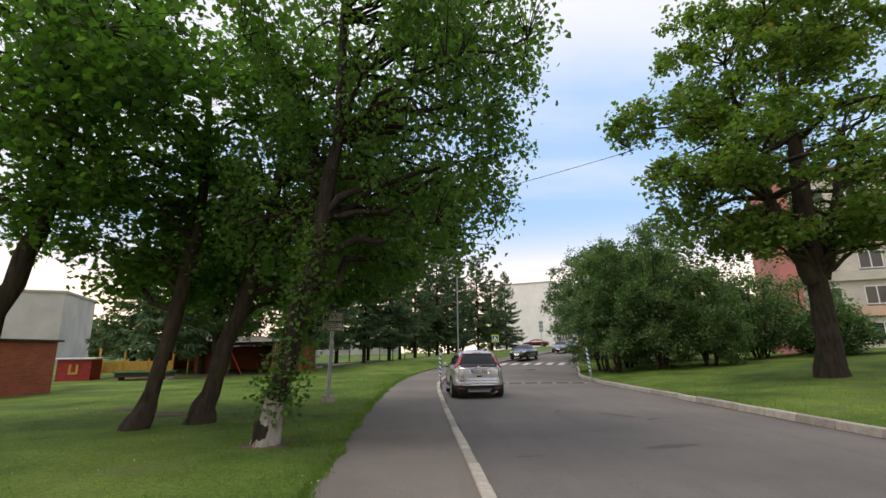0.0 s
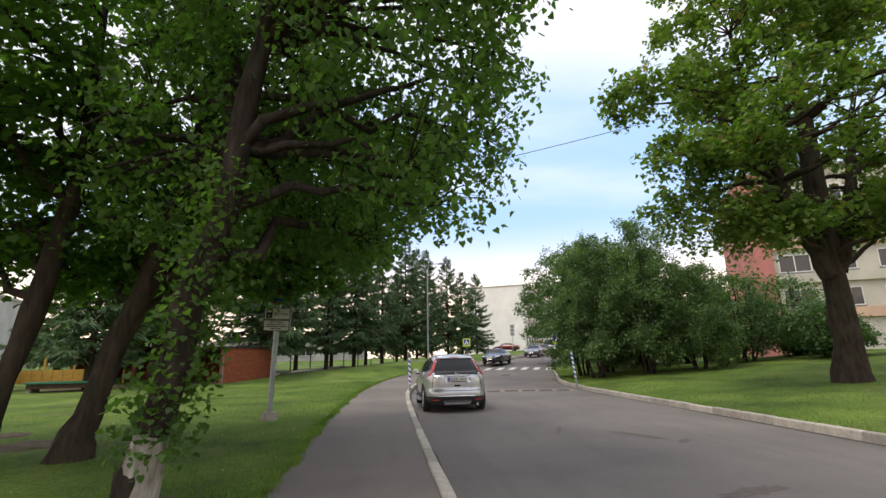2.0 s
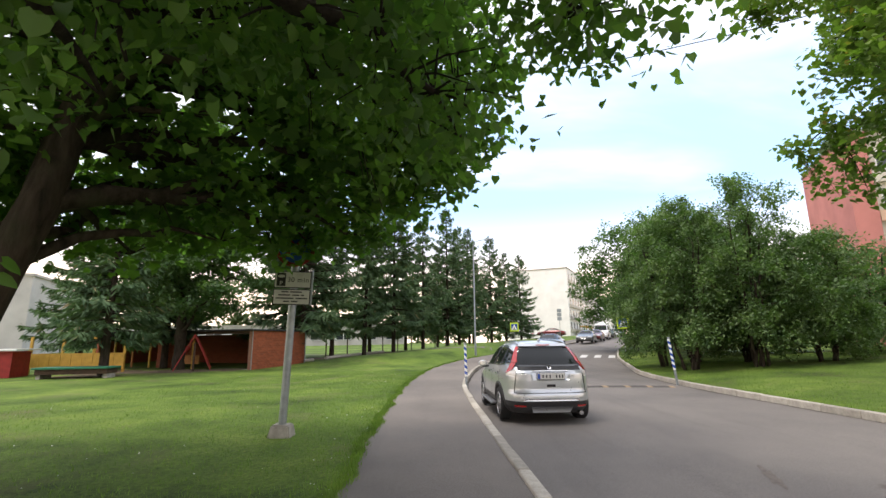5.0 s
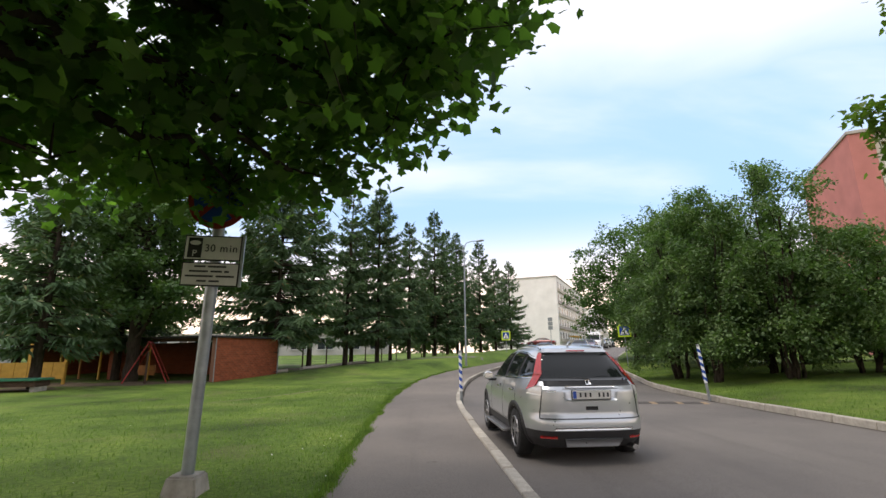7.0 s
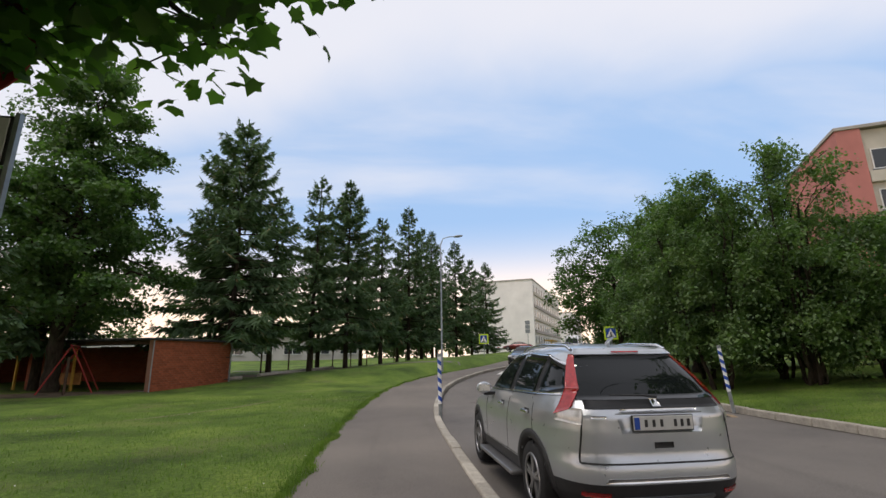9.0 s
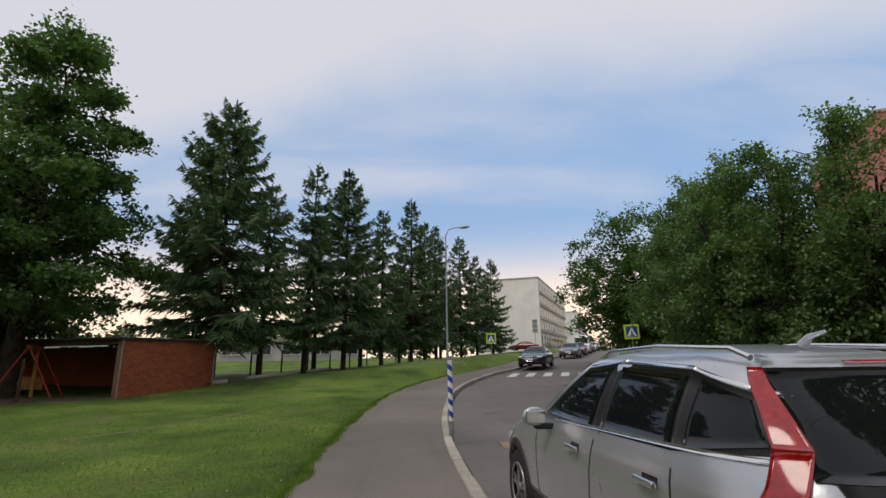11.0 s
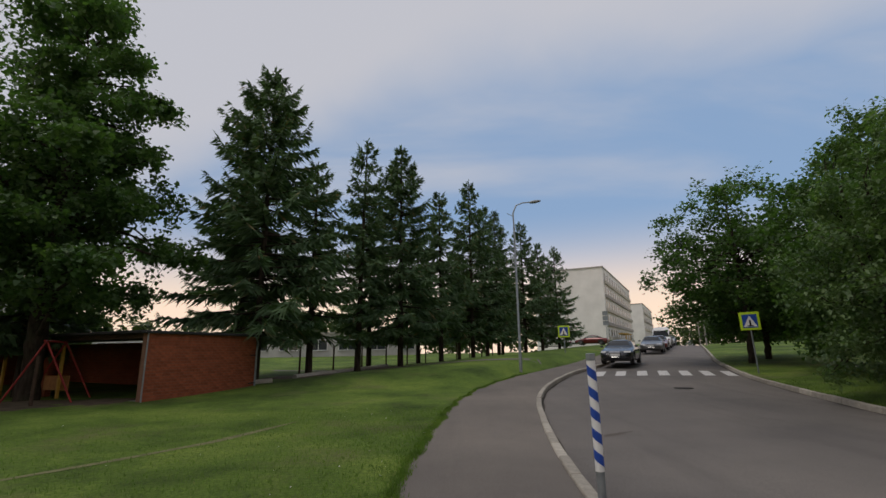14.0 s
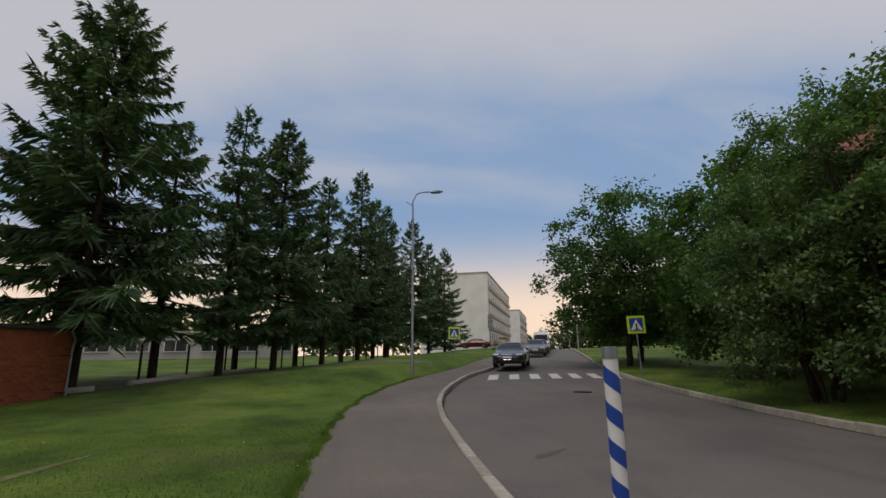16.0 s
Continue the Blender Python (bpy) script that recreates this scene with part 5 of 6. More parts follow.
def no_stopping_sign():
    root = thing("parking_sign", pose(-2.92, 16.2, gz(-2.92, 16.2), 0.8, 2.0, 0))
    foot = bmesh.new()
    bmesh.ops.create_cone(foot, cap_ends=True, segments=4, radius1=0.27, radius2=0.2, depth=0.26, matrix=Matrix.Translation((0, 0, 0.07)) @ Matrix.Rotation(math.radians(45), 4, "Z"))
    bmesh.ops.bevel(foot, geom=foot.edges[:], offset=0.02, segments=2, affect="EDGES")
    part("concrete_foot", foot, M_CONCRETE, root, "weathered concrete foot")
    cyl("pole", (0, 0, 0.1), (0, 0, 3.5), 0.062, M_STEEL, root, 20, "galvanised steel pole")
    for z0, z1 in ((2.10, 2.36), (2.38, 2.66)):
        pl = part("sign_plate", boxes((-0.31, -0.085, z0, 0.31, -0.07, z1), bevel=0.006), M_BLACK, root, "black rimmed plate")
        part("sign_face", boxes((-0.295, -0.09, z0 + 0.014, 0.295, -0.083, z1 - 0.014), bevel=0.004), M_SIGNGREY, pl)
        if z0 < 2.2:
            for k, words in enumerate((((-0.17, -0.05), (-0.025, 0.17)), ((-0.22, -0.02), (0.01, 0.13), (0.155, 0.205)), ((-0.26, 0.04), (0.07, 0.265)), ((-0.13, -0.03), (0.0, 0.11)))):
                for a, b in words:
                    part("dark_bar", boxes((a, -0.094, z1 - 0.056 - k * 0.053, b, -0.088, z1 - 0.036 - k * 0.053)), M_PLASTIC, pl)
        else:
            part("black_panel", boxes((-0.265, -0.094, z0 + 0.03, -0.115, -0.088, z1 - 0.03)), M_BLACK, pl)
            e = bmesh.new()
            bmesh.ops.create_uvsphere(e, u_segments=14, v_segments=8, radius=1, matrix=Matrix.Translation((-0.19, -0.094, z1 - 0.085)) @ Matrix.Diagonal((0.062, 0.005, 0.026, 1)))
            part("pale_oval", e, M_SIGNGREY, pl)
            for word, px, step, size, mat in (("P", -0.215, 0, 0.1, M_SIGNGREY), ("30 min", -0.085, 0.062, 0.115, M_BLACK)):
                for k, letter in enumerate(word):
                    if letter == " ":
                        continue
                    cu = bpy.data.curves.new("letter", "FONT")
                    cu.body, cu.size, cu.extrude = letter, size, 0.002
                    tmp = bpy.data.objects.new("letter", cu)
                    me = bpy.data.meshes.new_from_object(tmp)
                    bpy.data.objects.remove(tmp)
                    me.materials.append(mat)
                    ob = new("letter", me)
                    ob.parent = pl
                    ob.matrix_basis = pose(px + step * k - (0.02 if k > 2 else 0) + (0.04 if k > 3 else 0) - (0.028 if k > 4 else 0), -0.096, z0 + (0.045 if word == "P" else 0.1), 90, 0, 0)
    for nm, r, y0, mat in (("red_disc", 0.34, -0.082, M_RED), ("blue_disc", 0.275, -0.088, M_BLUE)):
        bm = bmesh.new()
        bmesh.ops.create_cone(bm, cap_ends=True, segments=40, radius1=r, radius2=r, depth=0.012, matrix=Matrix.Translation((0, y0, 3.08)) @ Matrix.Rotation(math.radians(90), 4, "X"))
        part(nm, bm, mat, root)
    bm = bmesh.new()
    for s in (-1, 1):
        bmesh.ops.create_cube(bm, size=1, matrix=Matrix.Translation((0, -0.096, 3.08)) @ Matrix.Rotation(math.radians(45 * s), 4, "Y") @ Matrix.Diagonal((0.56, 0.008, 0.06, 1)))
    part("red_cross", bm, M_RED, root)
    part("side_bracket", boxes((0.31, -0.08, 2.1, 0.335, -0.05, 2.68)), M_STEEL, root)
    return tagged(root, "grey pole with no stopping and thirty minute parking signs", "road sign")


no_stopping_sign()


def crossing_sign(x, y, yaw, height, lean, label):
    root = thing("crossing_sign", pose(x, y, gz(x, y), 0, lean, yaw))
    cyl("pole", (0, 0, -0.1), (0, 0, height + 0.45), 0.032, M_STEEL, root, 12)
    p = part("yellow_panel", boxes((-0.42, -0.06, height - 0.42, 0.42, -0.04, height + 0.42), bevel=0.012), M_FLUOR, root, "fluorescent yellow-green panel")
    part("blue_square", boxes((-0.31, -0.068, height - 0.31, 0.31, -0.058, height + 0.31), bevel=0.006), M_BLUE, p)
    bm = bmesh.new()
    f = [bm.verts.new((a * 0.28, -0.072, height - 0.26 + b * 0.52)) for a, b in ((-1, 0), (1, 0), (0, 1))]
    r = bmesh.ops.extrude_face_region(bm, geom=[bm.faces.new(f)])
    bmesh.ops.translate(bm, verts=[v for v in r["geom"] if isinstance(v, bmesh.types.BMVert)], vec=(0, 0.008, 0))
    part("white_triangle", bm, M_WHITE, p)
    part("dark_bar", boxes((-0.035, -0.08, height - 0.2, 0.035, -0.071, height + 0.05), (-0.13, -0.08, height - 0.24, 0.13, -0.071, height - 0.2)), M_BLACK, p)
    return tagged(root, label, "road sign", "crossing signs")


crossing_sign(13.05, 42.4, -18, 2.62 - gz(13.05, 42.4) + 0.1, -1.5, "pedestrian crossing sign with yellow rim on the lawn")
crossing_sign(7.1, 54.75, -25, 2.86 - gz(7.1, 54.75), 0, "pedestrian crossing sign with yellow rim by the footpath")

# zebra crossing
zebra = thing("zebra_crossing", pose(0, 44, 0))
for k in range(7):
    x0 = 5.6 + 1.06 * k
    bm = bmesh.new()
    vs = []
    for i in range(7):
        y = 43.3 - 0.06 * k + i * 0.4
        for dx in (0, 0.5):
            xx = x0 + dx + 0.38 * (y - 43.0)
            vs.append(bm.verts.new((xx, y - 44, road_z(xx, y) + 0.006)))
    for i in range(6):
        bm.faces.new((vs[2 * i], vs[2 * i + 1], vs[2 * i + 3], vs[2 * i + 2]))
    part("painted_stripe", bm, M_ZEBRA, zebra)
tagged(zebra, "worn white zebra stripes across the asphalt", "zebra crossing", kind="structure")
# manhole and cracks
mh = bmesh.new()
bmesh.ops.create_cone(mh, cap_ends=True, segments=28, radius1=0.34, radius2=0.33, depth=0.02)
man = part("manhole_cover", mh, M_RUBBER)
man.location = (7.6, 38.2, road_z(7.6, 38.2) + 0.006)
tagged(man, "round dark iron manhole cover in the road", "manhole cover")
M_TAR = plain("tar_patch", (0.125, 0.108, 0.096), 0.9, 0, 0.2, 12, 0.2, 0.5)
for x, y, w, h, a, seed in [(4.0, 9.4, 0.55, 0.16, 18, 1), (4.6, 13.1, 0.7, 0.16, -60, 2), (5.1, 12.4, 0.3, 0.12, 40, 3), (1.7, 9.0, 0.25, 0.06, 0, 4), (3.4, 14.0, 0.5, 0.08, 70, 5), (2.2, 29.5, 0.5, 0.1, 30, 7)]:
    rr = np.random.default_rng(seed)
    bm = bmesh.new()
    ca, sa = math.cos(math.radians(a)), math.sin(math.radians(a))
    rim = []
    for k in range(26):
        t = k / 26 * 2 * math.pi
        s = rr.uniform(0.55, 1.1)
        u, v = w * s * math.cos(t), h * s * math.sin(t)
        xx, yy = x + u * ca - v * sa, y + u * sa + v * ca
        rim.append(bm.verts.new((xx, yy, road_z(xx, yy) + 0.004)))
    c = bm.verts.new((x, y, road_z(x, y) + 0.007))
    for k in range(26):
        bm.faces.new((rim[k], rim[(k + 1) % 26], c))
    tagged(part("tar_patch", bm, M_TAR), "dark ragged tar patch on the asphalt road", "road patch", "road patches", "structure")

# street lamp
def street_lamp(x, y, top):
    z = gz(x, y)
    root = thing("street_lamp", pose(x, y, z))
    h = top - z
    tube("pole", [(0, 0, -0.1), (0, 0, 1.2), (0, 0, 1.25), (0, 0, h * 0.86)], [0.085, 0.08, 0.062, 0.05], M_STEEL, root, 14)
    tube("arm", [(0, 0, h * 0.85), (-0.02, 0, h * 0.95), (0.16, 0, h), (0.5, 0, h + 0.13), (0.95, 0, h + 0.18)], [0.042, 0.04, 0.036, 0.034, 0.032], M_STEEL, root, 10)
    bm = bmesh.new()
    bmesh.ops.create_uvsphere(bm, u_segments=16, v_segments=10, radius=1, matrix=Matrix.Translation((1.18, 0, h + 0.19)) @ Matrix.Rotation(math.radians(-8), 4, "Y") @ Matrix.Diagonal((0.34, 0.13, 0.085, 1)))
    part("lamp_head", bm, M_STEEL, root, "grey lamp head", True)
    tube("bracket", [(0, 0, h * 0.93), (-0.35, 0, h * 0.95)], [0.02, 0.015], M_STEEL, root, 6)
    return tagged(root, "tall slim grey street lamp with a curved arm", "street lamp")


street_lamp(2.38, 44.0, 9.15)
for k, (x, y) in enumerate([(31.5, 82.0), (46.0, 112.0), (60.0, 140.0)]):
    z = gz(x, y)
    post = thing("utility_pole", pose(x, y, z))
    cyl("pole", (0, 0, -0.2), (0, 0, 7.0), 0.1, M_CONCRETE, post, 10)
    part("arm", boxes((-0.7, -0.05, 6.5, 0.1, 0.05, 6.6)), M_STEEL, post)
    tagged(post, "grey concrete pole beside the far road", "utility pole", "utility poles")
# the wire over the road
ws = np.linspace(0, 1, 15)
tube("overhead_wire", np.stack([2 + 27 * ws, 16.7 + 5.9 * ws, 6.7 + 12.7 * ws - 1.0 * np.sin(np.pi * ws)], -1), np.full(15, 0.011), M_BLACK, None, 5)
tagged(bpy.data.objects["overhead_wire"], "thin dark wire hanging over the road", "wire")

# ---- playground shelter ----
O = np.array([-10.85, 35.1])
SHELTER = Matrix(((0.935, 0.355, 0, O[0]), (-0.355, 0.935, 0, O[1]), (0, 0, 1, 0.0), (0, 0, 0, 1)))  # local x towards the road, y away, from the near corner
HS, DS, LS = 2.22, 4.75, 12.5


def uv_wall(name, bm, mat, parent, label=""):
    """A wall whose material is laid out in metres on its faces."""
    uv = bm.loops.layers.uv.new("uv")
    bm.normal_update()
    for f in bm.faces:
        n = f.normal
        for l in f.loops:
            c = l.vert.co
            l[uv].uv = (c.y if abs(n.x) > max(abs(n.y), abs(n.z)) else c.x, c.z if abs(n.z) < 0.7 else c.y)
    return part(name, bm, mat, parent, label)


shelter = thing("playground_shelter", SHELTER)
END_WALL = part("end_wall", boxes((-0.25, 0, -0.1, -0.008, DS, HS)), M_MORTAR, shelter, "red brick end wall")
uv_wall("back_wall", boxes((-LS, DS - 0.25, -0.1, -0.25, DS, HS - 0.1)), M_BRICK, shelter)
uv_wall("far_wall", boxes((-LS - 0.25, 0, -0.1, -LS, DS, HS)), M_BRICK, shelter)
uv_wall("inner_wall", boxes((-7.6, 0.3, -0.1, -5.6, 0.5, HS - 0.15)), M_BRICK, shelter)
part("roof", boxes((-LS - 0.4, -0.35, HS, 0.12, DS + 0.15, HS + 0.09), bevel=0.02), M_ROOFFELT, shelter, "flat black felt roof")
part("floor_slab", boxes((-LS, 0.1, -0.1, -0.25, DS - 0.25, 0.08)), M_CONCRETE, shelter)
part("front_beam", boxes((-LS, 0.0, HS - 0.16, -0.25, 0.12, HS - 0.003)), M_WOODDARK, shelter)
for k, u in enumerate((-4.4, -5.65, -7.9, -9.4, -11.0)):
    part("post", boxes((u - 0.045, 0.0, -0.05, u + 0.045, 0.09, HS - 0.163), bevel=0.006), M_ORANGEWOOD if k % 2 else M_YELLOW, shelter, "painted wooden post")
part("low_board", boxes((-5.4, 0.12, 0.35, -4.0, 0.16, 0.85)), M_ORANGEWOOD, shelter)
tube("downpipe", [(0.05, DS - 0.1, HS + 0.02), (0.05, DS + 0.05, HS - 0.25), (0.03, DS + 0.02, HS - 0.6), (0.03, DS + 0.02, 0.0)], [0.04] * 4, M_STEEL, shelter, 8)
tube("corner_pipe", [(0.04, -0.04, 0.0), (0.04, -0.04, HS)], [0.025, 0.025], M_STEEL, shelter, 6)
for z in (0.35, 1.45):
    part("pipe_bracket", boxes((0.0, DS - 0.3, z, 0.05, DS + 0.02, z + 0.04)), M_BLACK, shelter)
tagged(shelter, "low red brick playground shelter with an open front and flat roof", "shelter")


swing = thing("swing_frame", pose(-14.3, 35.6, gz(-14.3, 35.6), 0, 0, 24))
for s in (-1, 1):
    for e in (-1, 1):
        cyl("leg", (e * 0.95, s * 1.0, -0.05), (0, s * 0.9, 1.95), 0.028, M_RED, swing, 8)
cyl("top_bar", (0, -1.05, 1.95), (0, 1.05, 1.95), 0.034, M_RED, swing, 8)
tagged(swing, "red painted steel swing frame without seats", "swing frame")

sand = thing("sandbox_table", pose(-16.6, 30.0, gz(-16.6, 30.0), 0, 0, 10))
part("top", boxes((-1.5, -0.6, 0.42, 1.5, 0.6, 0.5), bevel=0.01), M_GREEN, sand, "green painted top")
part("apron", boxes((-1.4, -0.5, 0.2, 1.4, 0.5, 0.42)), M_WOODDARK, sand)
for sx in (-1, 1):
    part("leg", boxes((sx * 1.3 - 0.08, -0.4, -0.05, sx * 1.3 + 0.08, 0.4, 0.2)), M_CONCRETE, sand)
tagged(sand, "low playground table with a green top", "table")
hut = thing("play_hut", pose(-21.6, 31.6, gz(-21.6, 31.6), 0, 0, 12))
part("front_wall", boxes((-0.9, -0.7, 0, 0.9, -0.62, 1.25)), M_RED, hut, "red painted boards")
for a in (0.82, -0.9):
    part("side_wall", boxes((a, -0.62, 0, a + 0.08, 0.7, 1.25)), M_RED, hut)
part("yellow_mark", boxes((-0.25, -0.74, 0.45, -0.12, -0.71, 0.95), (0.12, -0.74, 0.45, 0.25, -0.71, 0.95), (-0.25, -0.74, 0.38, 0.25, -0.71, 0.5)), M_YELLOW, hut)
part("roof", boxes((-2.6, -1.0, 1.28, 1.2, 1.0, 1.36), bevel=0.02), M_WHITE, hut, "pale flat roof")
tagged(hut, "red wooden play hut with a pale roof", "play hut")
fence = thing("yellow_wall", pose(-19.6, 33.8, gz(-19.6, 33.8), 0, 0, 12))
for k in range(9):
    part("board", boxes((-2.2 + k * 0.5, -0.03, 0.3, -1.72 + k * 0.5, 0.03, 1.05)), M_YELLOW, fence)
part("rail", boxes((-2.2, 0.03, 0.5, 2.28, 0.08, 0.58), (-2.2, 0.03, 0.85, 2.28, 0.08, 0.93)), M_YELLOW, fence)
for k in range(4):
    part("post", boxes((-2.2 + k * 1.46, 0.03, -0.1, -2.08 + k * 1.46, 0.13, 1.9)), M_YELLOW, fence)
tagged(fence, "yellow painted wooden playground wall with posts", "wooden wall")
# brick shelter near the big maples
old = thing("brick_shed", pose(-15.5, 21.8, gz(-15.5, 21.8), 0, 0, 82))
uv_wall("wall", boxes((-4.2, 0, -0.2, 0, 0.25, 2.05)), M_BRICK, old)
uv_wall("side_wall", boxes((-0.25, 0.25, -0.2, 0, 5.0, 2.05)), M_BRICK, old)
part("roof", boxes((-4.4, -0.15, 2.05, 0.15, 5.2, 2.13), bevel=0.015), M_ROOFFELT, old)
tagged(old, "small red brick shed with a flat dark roof", "shed")
# fence posts and lying beams along the lawn
for k in range(16):
    t = k / 15
    x, y = -13.6 + 17.5 * t + 0.0, 34.2 + 34.0 * t ** 0.9
    if 34.5 < y < 40.5:
        continue
    fp = cyl("fence_post", (x, y, gz(x, y) - 0.2), (x, y, gz(x, y) + 1.5), 0.05, M_WOODDARK, None, 8)
    tagged(fp, "thin dark fence post at the lawn edge", "fence post", "fence posts")
for x0, y0, x1, y1 in [(-8.4, 42.3, -6.9, 47.0), (-6.9, 47.1, -5.4, 51.6), (-10.2, 39.9, -8.8, 40.6)]:
    lg = tube("kerb_beam", [(x0, y0, gz(x0, y0) + 0.06), ((x0 + x1) / 2, (y0 + y1) / 2, gz((x0 + x1) / 2, (y0 + y1) / 2) + 0.07), (x1, y1, gz(x1, y1) + 0.06)], [0.13, 0.12, 0.13], M_KERB, None, 8)
    tagged(lg, "pale weathered concrete beam lying along the grass", "beam", "lying beams")
boulder = bmesh.new()
bmesh.ops.create_icosphere(boulder, subdivisions=3, radius=0.62)
for v in boulder.verts:
    v.co *= 1 + 0.16 * noise.noise(v.co * 2.1)
    v.co.z *= 0.85
bl = part("boulder", boulder, M_CONCRETE, None, "", True)
bl.location = (24.4, 28.6, gz(24.4, 28.6) + 0.3)
tagged(bl, "pale rounded boulder on the lawn", "boulder")

# a worn track in the lawn
bm = bmesh.new()
prev = None
for k, t in enumerate(np.linspace(0, 1, 24)):
    x = np.interp(t, [0, 0.3, 0.6, 1], [-6.9, -5.95, -5.2, -4.45])
    y = np.interp(t, [0, 0.3, 0.6, 1], [25.6, 27.2, 28.6, 30.9])
    w = 0.10 * math.sin(math.pi * t) ** 0.5 * (0.7 + 0.5 * abs(math.sin(5 * t + 1))) + 0.01
    pair = [bm.verts.new((x + d, y, gz(x + d, y) + 0.018)) for d in (-w, w)]
    if prev:
        bm.faces.new((prev[0], prev[1], pair[1], pair[0]))
    prev = pair
tagged(part("worn_track", bm, M_TRACK), "bare earth strip worn into the lawn", "track", kind="structure")
for x, y, r in [(-6.2, 13.4, 0.9), (-7.6, 14.6, 0.7), (-2.4, 9.5, 0.55), (-15.2, 34.4, 3.0), (-18.6, 34.2, 3.2), (-17.0, 31.0, 2.2), (-12.4, 35.4, 1.7), (-8.6, 43.4, 2.2), (-5.2, 49.6, 2.2)]:
    bm = bmesh.new()
    rings = []
    edge = rng.uniform(0.65, 1.1, 30)
    for f in (0.02, 0.35, 0.7, 1.0):
        row = []
        for k in range(30):
            a = k / 30 * 6.283
            px, py = x + r * edge[k] * f * math.cos(a), y + 0.8 * r * edge[k] * f * math.sin(a)
            row.append(bm.verts.new((px, py, gz(px, py) + (0.035 if f < 1 else -0.02))))
        rings.append(row)
    for p, q in zip(rings, rings[1:]):
        for k in range(30):
            bm.faces.new((p[k], q[k], q[(k + 1) % 30], p[(k + 1) % 30]))
    bm.faces.new(rings[0])
    tagged(part("bare_patch", bm, M_EARTH), "bare earth patch in the shade under a tree", "bare earth", "bare patches", "structure")

# side path behind the lamp, and a sign pole in front of the far block
bm = bmesh.new()
prev = None
for k in range(24):
    t = k / 23
    x, y = 4.0 - 16 * t, 47.6 - 1.2 * math.sin(2 * t) + 2.5 * t * t
    pair = [bm.verts.new((x, y + d, gz(x, y + d) + 0.03)) for d in (-0.45, 0.45)]
    if prev:
        bm.faces.new((prev[0], prev[1], pair[1], pair[0]))
    prev = pair
tagged(part("side_path", bm, M_ROAD), "narrow asphalt path branching off across the lawn", "footpath", kind="structure")
fs = thing("sign_pole", pose(17.6, 78.0, gz(17.6, 78.0), 0, 0, -20))
cyl("pole", (0, 0, -0.2), (0, 0, 4.2), 0.04, M_STEEL, fs, 8)
for z in (3.9, 3.3, 2.7):
    part("sign_back", boxes((-0.32, -0.06, z - 0.26, 0.32, -0.04, z + 0.26), bevel=0.05), M_STEEL, fs, "grey sign board")
tagged(fs, "pole with three grey sign boards before the white block", "road sign")

# ---- buildings ----
M_PANEL = plain("white_panel_wall", (0.74, 0.73, 0.72), 0.9, 0, 0.1, 0.35, 0.2, 0.1)
M_SCHOOL = plain("weathered_grey_render", (0.42, 0.41, 0.4), 0.95, 0, 0.14, 0.4, 0.2, 0.1)
M_PINK = plain("pink_render", (0.46, 0.19, 0.17), 0.9, 0, 0.12, 0.5, 0.2, 0.1)
M_PEACH = plain("peach_panel", (0.55, 0.38, 0.28), 0.9, 0, 0.12, 0.5, 0.2, 0.1)
M_BEIGE = plain("beige_panel", (0.50, 0.47, 0.41), 0.9, 0, 0.14, 0.5, 0.2, 0.1)
M_PANE = Mat("window_glass", 0.05, 0, 0.6).color((0.03, 0.036, 0.042)).m
M_FRAME = plain("white_window_frame", (0.68, 0.68, 0.67), 0.5, 0, 0.06, 3)
M_BAND = plain("grey_balcony_panel", (0.36, 0.34, 0.32), 0.9, 0, 0.15, 0.6, 0.2, 0.1)
WINDOW_MESHES = {}


def window(parent, x, y, z, w, h, axis="y", face=-1):
    """A window: frame, pane and a middle bar; face: which way it looks along its axis."""
    key = (round(w, 2), round(h, 2))
    if key not in WINDOW_MESHES:
        fr = boxes((-w / 2, -0.05, -h / 2, w / 2, 0.02, -h / 2 + 0.07), (-w / 2, -0.05, h / 2 - 0.07, w / 2, 0.02, h / 2), (-w / 2, -0.05, -h / 2, -w / 2 + 0.07, 0.02, h / 2), (w / 2 - 0.07, -0.05, -h / 2, w / 2, 0.02, h / 2), (-0.04, -0.05, -h / 2, 0.04, 0.02, h / 2))
        pn = boxes((-w / 2 + 0.04, -0.025, -h / 2 + 0.04, w / 2 - 0.04, 0.01, h / 2 - 0.04))
        sl = boxes((-w / 2 - 0.06, -0.14, -h / 2 - 0.06, w / 2 + 0.06, 0.0, -h / 2))
        out = []
        for nm, bm, mat in (("window_frame", fr, M_FRAME), ("pane", pn, M_PANE), ("sill", sl, M_STEEL)):
            me = bpy.data.meshes.new(nm)
            bm.to_mesh(me)
            bm.free()
            me.materials.append(mat)
            out.append(me)
        WINDOW_MESHES[key] = out
    fr, pn, sl = WINDOW_MESHES[key]
    f = new("window", fr)
    f.parent = parent
    turn = {("y", -1): 0, ("y", 1): 180, ("x", 1): 90, ("x", -1): -90}[axis, face]
    f.matrix_basis = pose(x, y, z, 0, 0, turn)
    for nm, me in (("pane", pn), ("sill", sl)):
        o = new(nm, me)
        o.parent = f
    return f


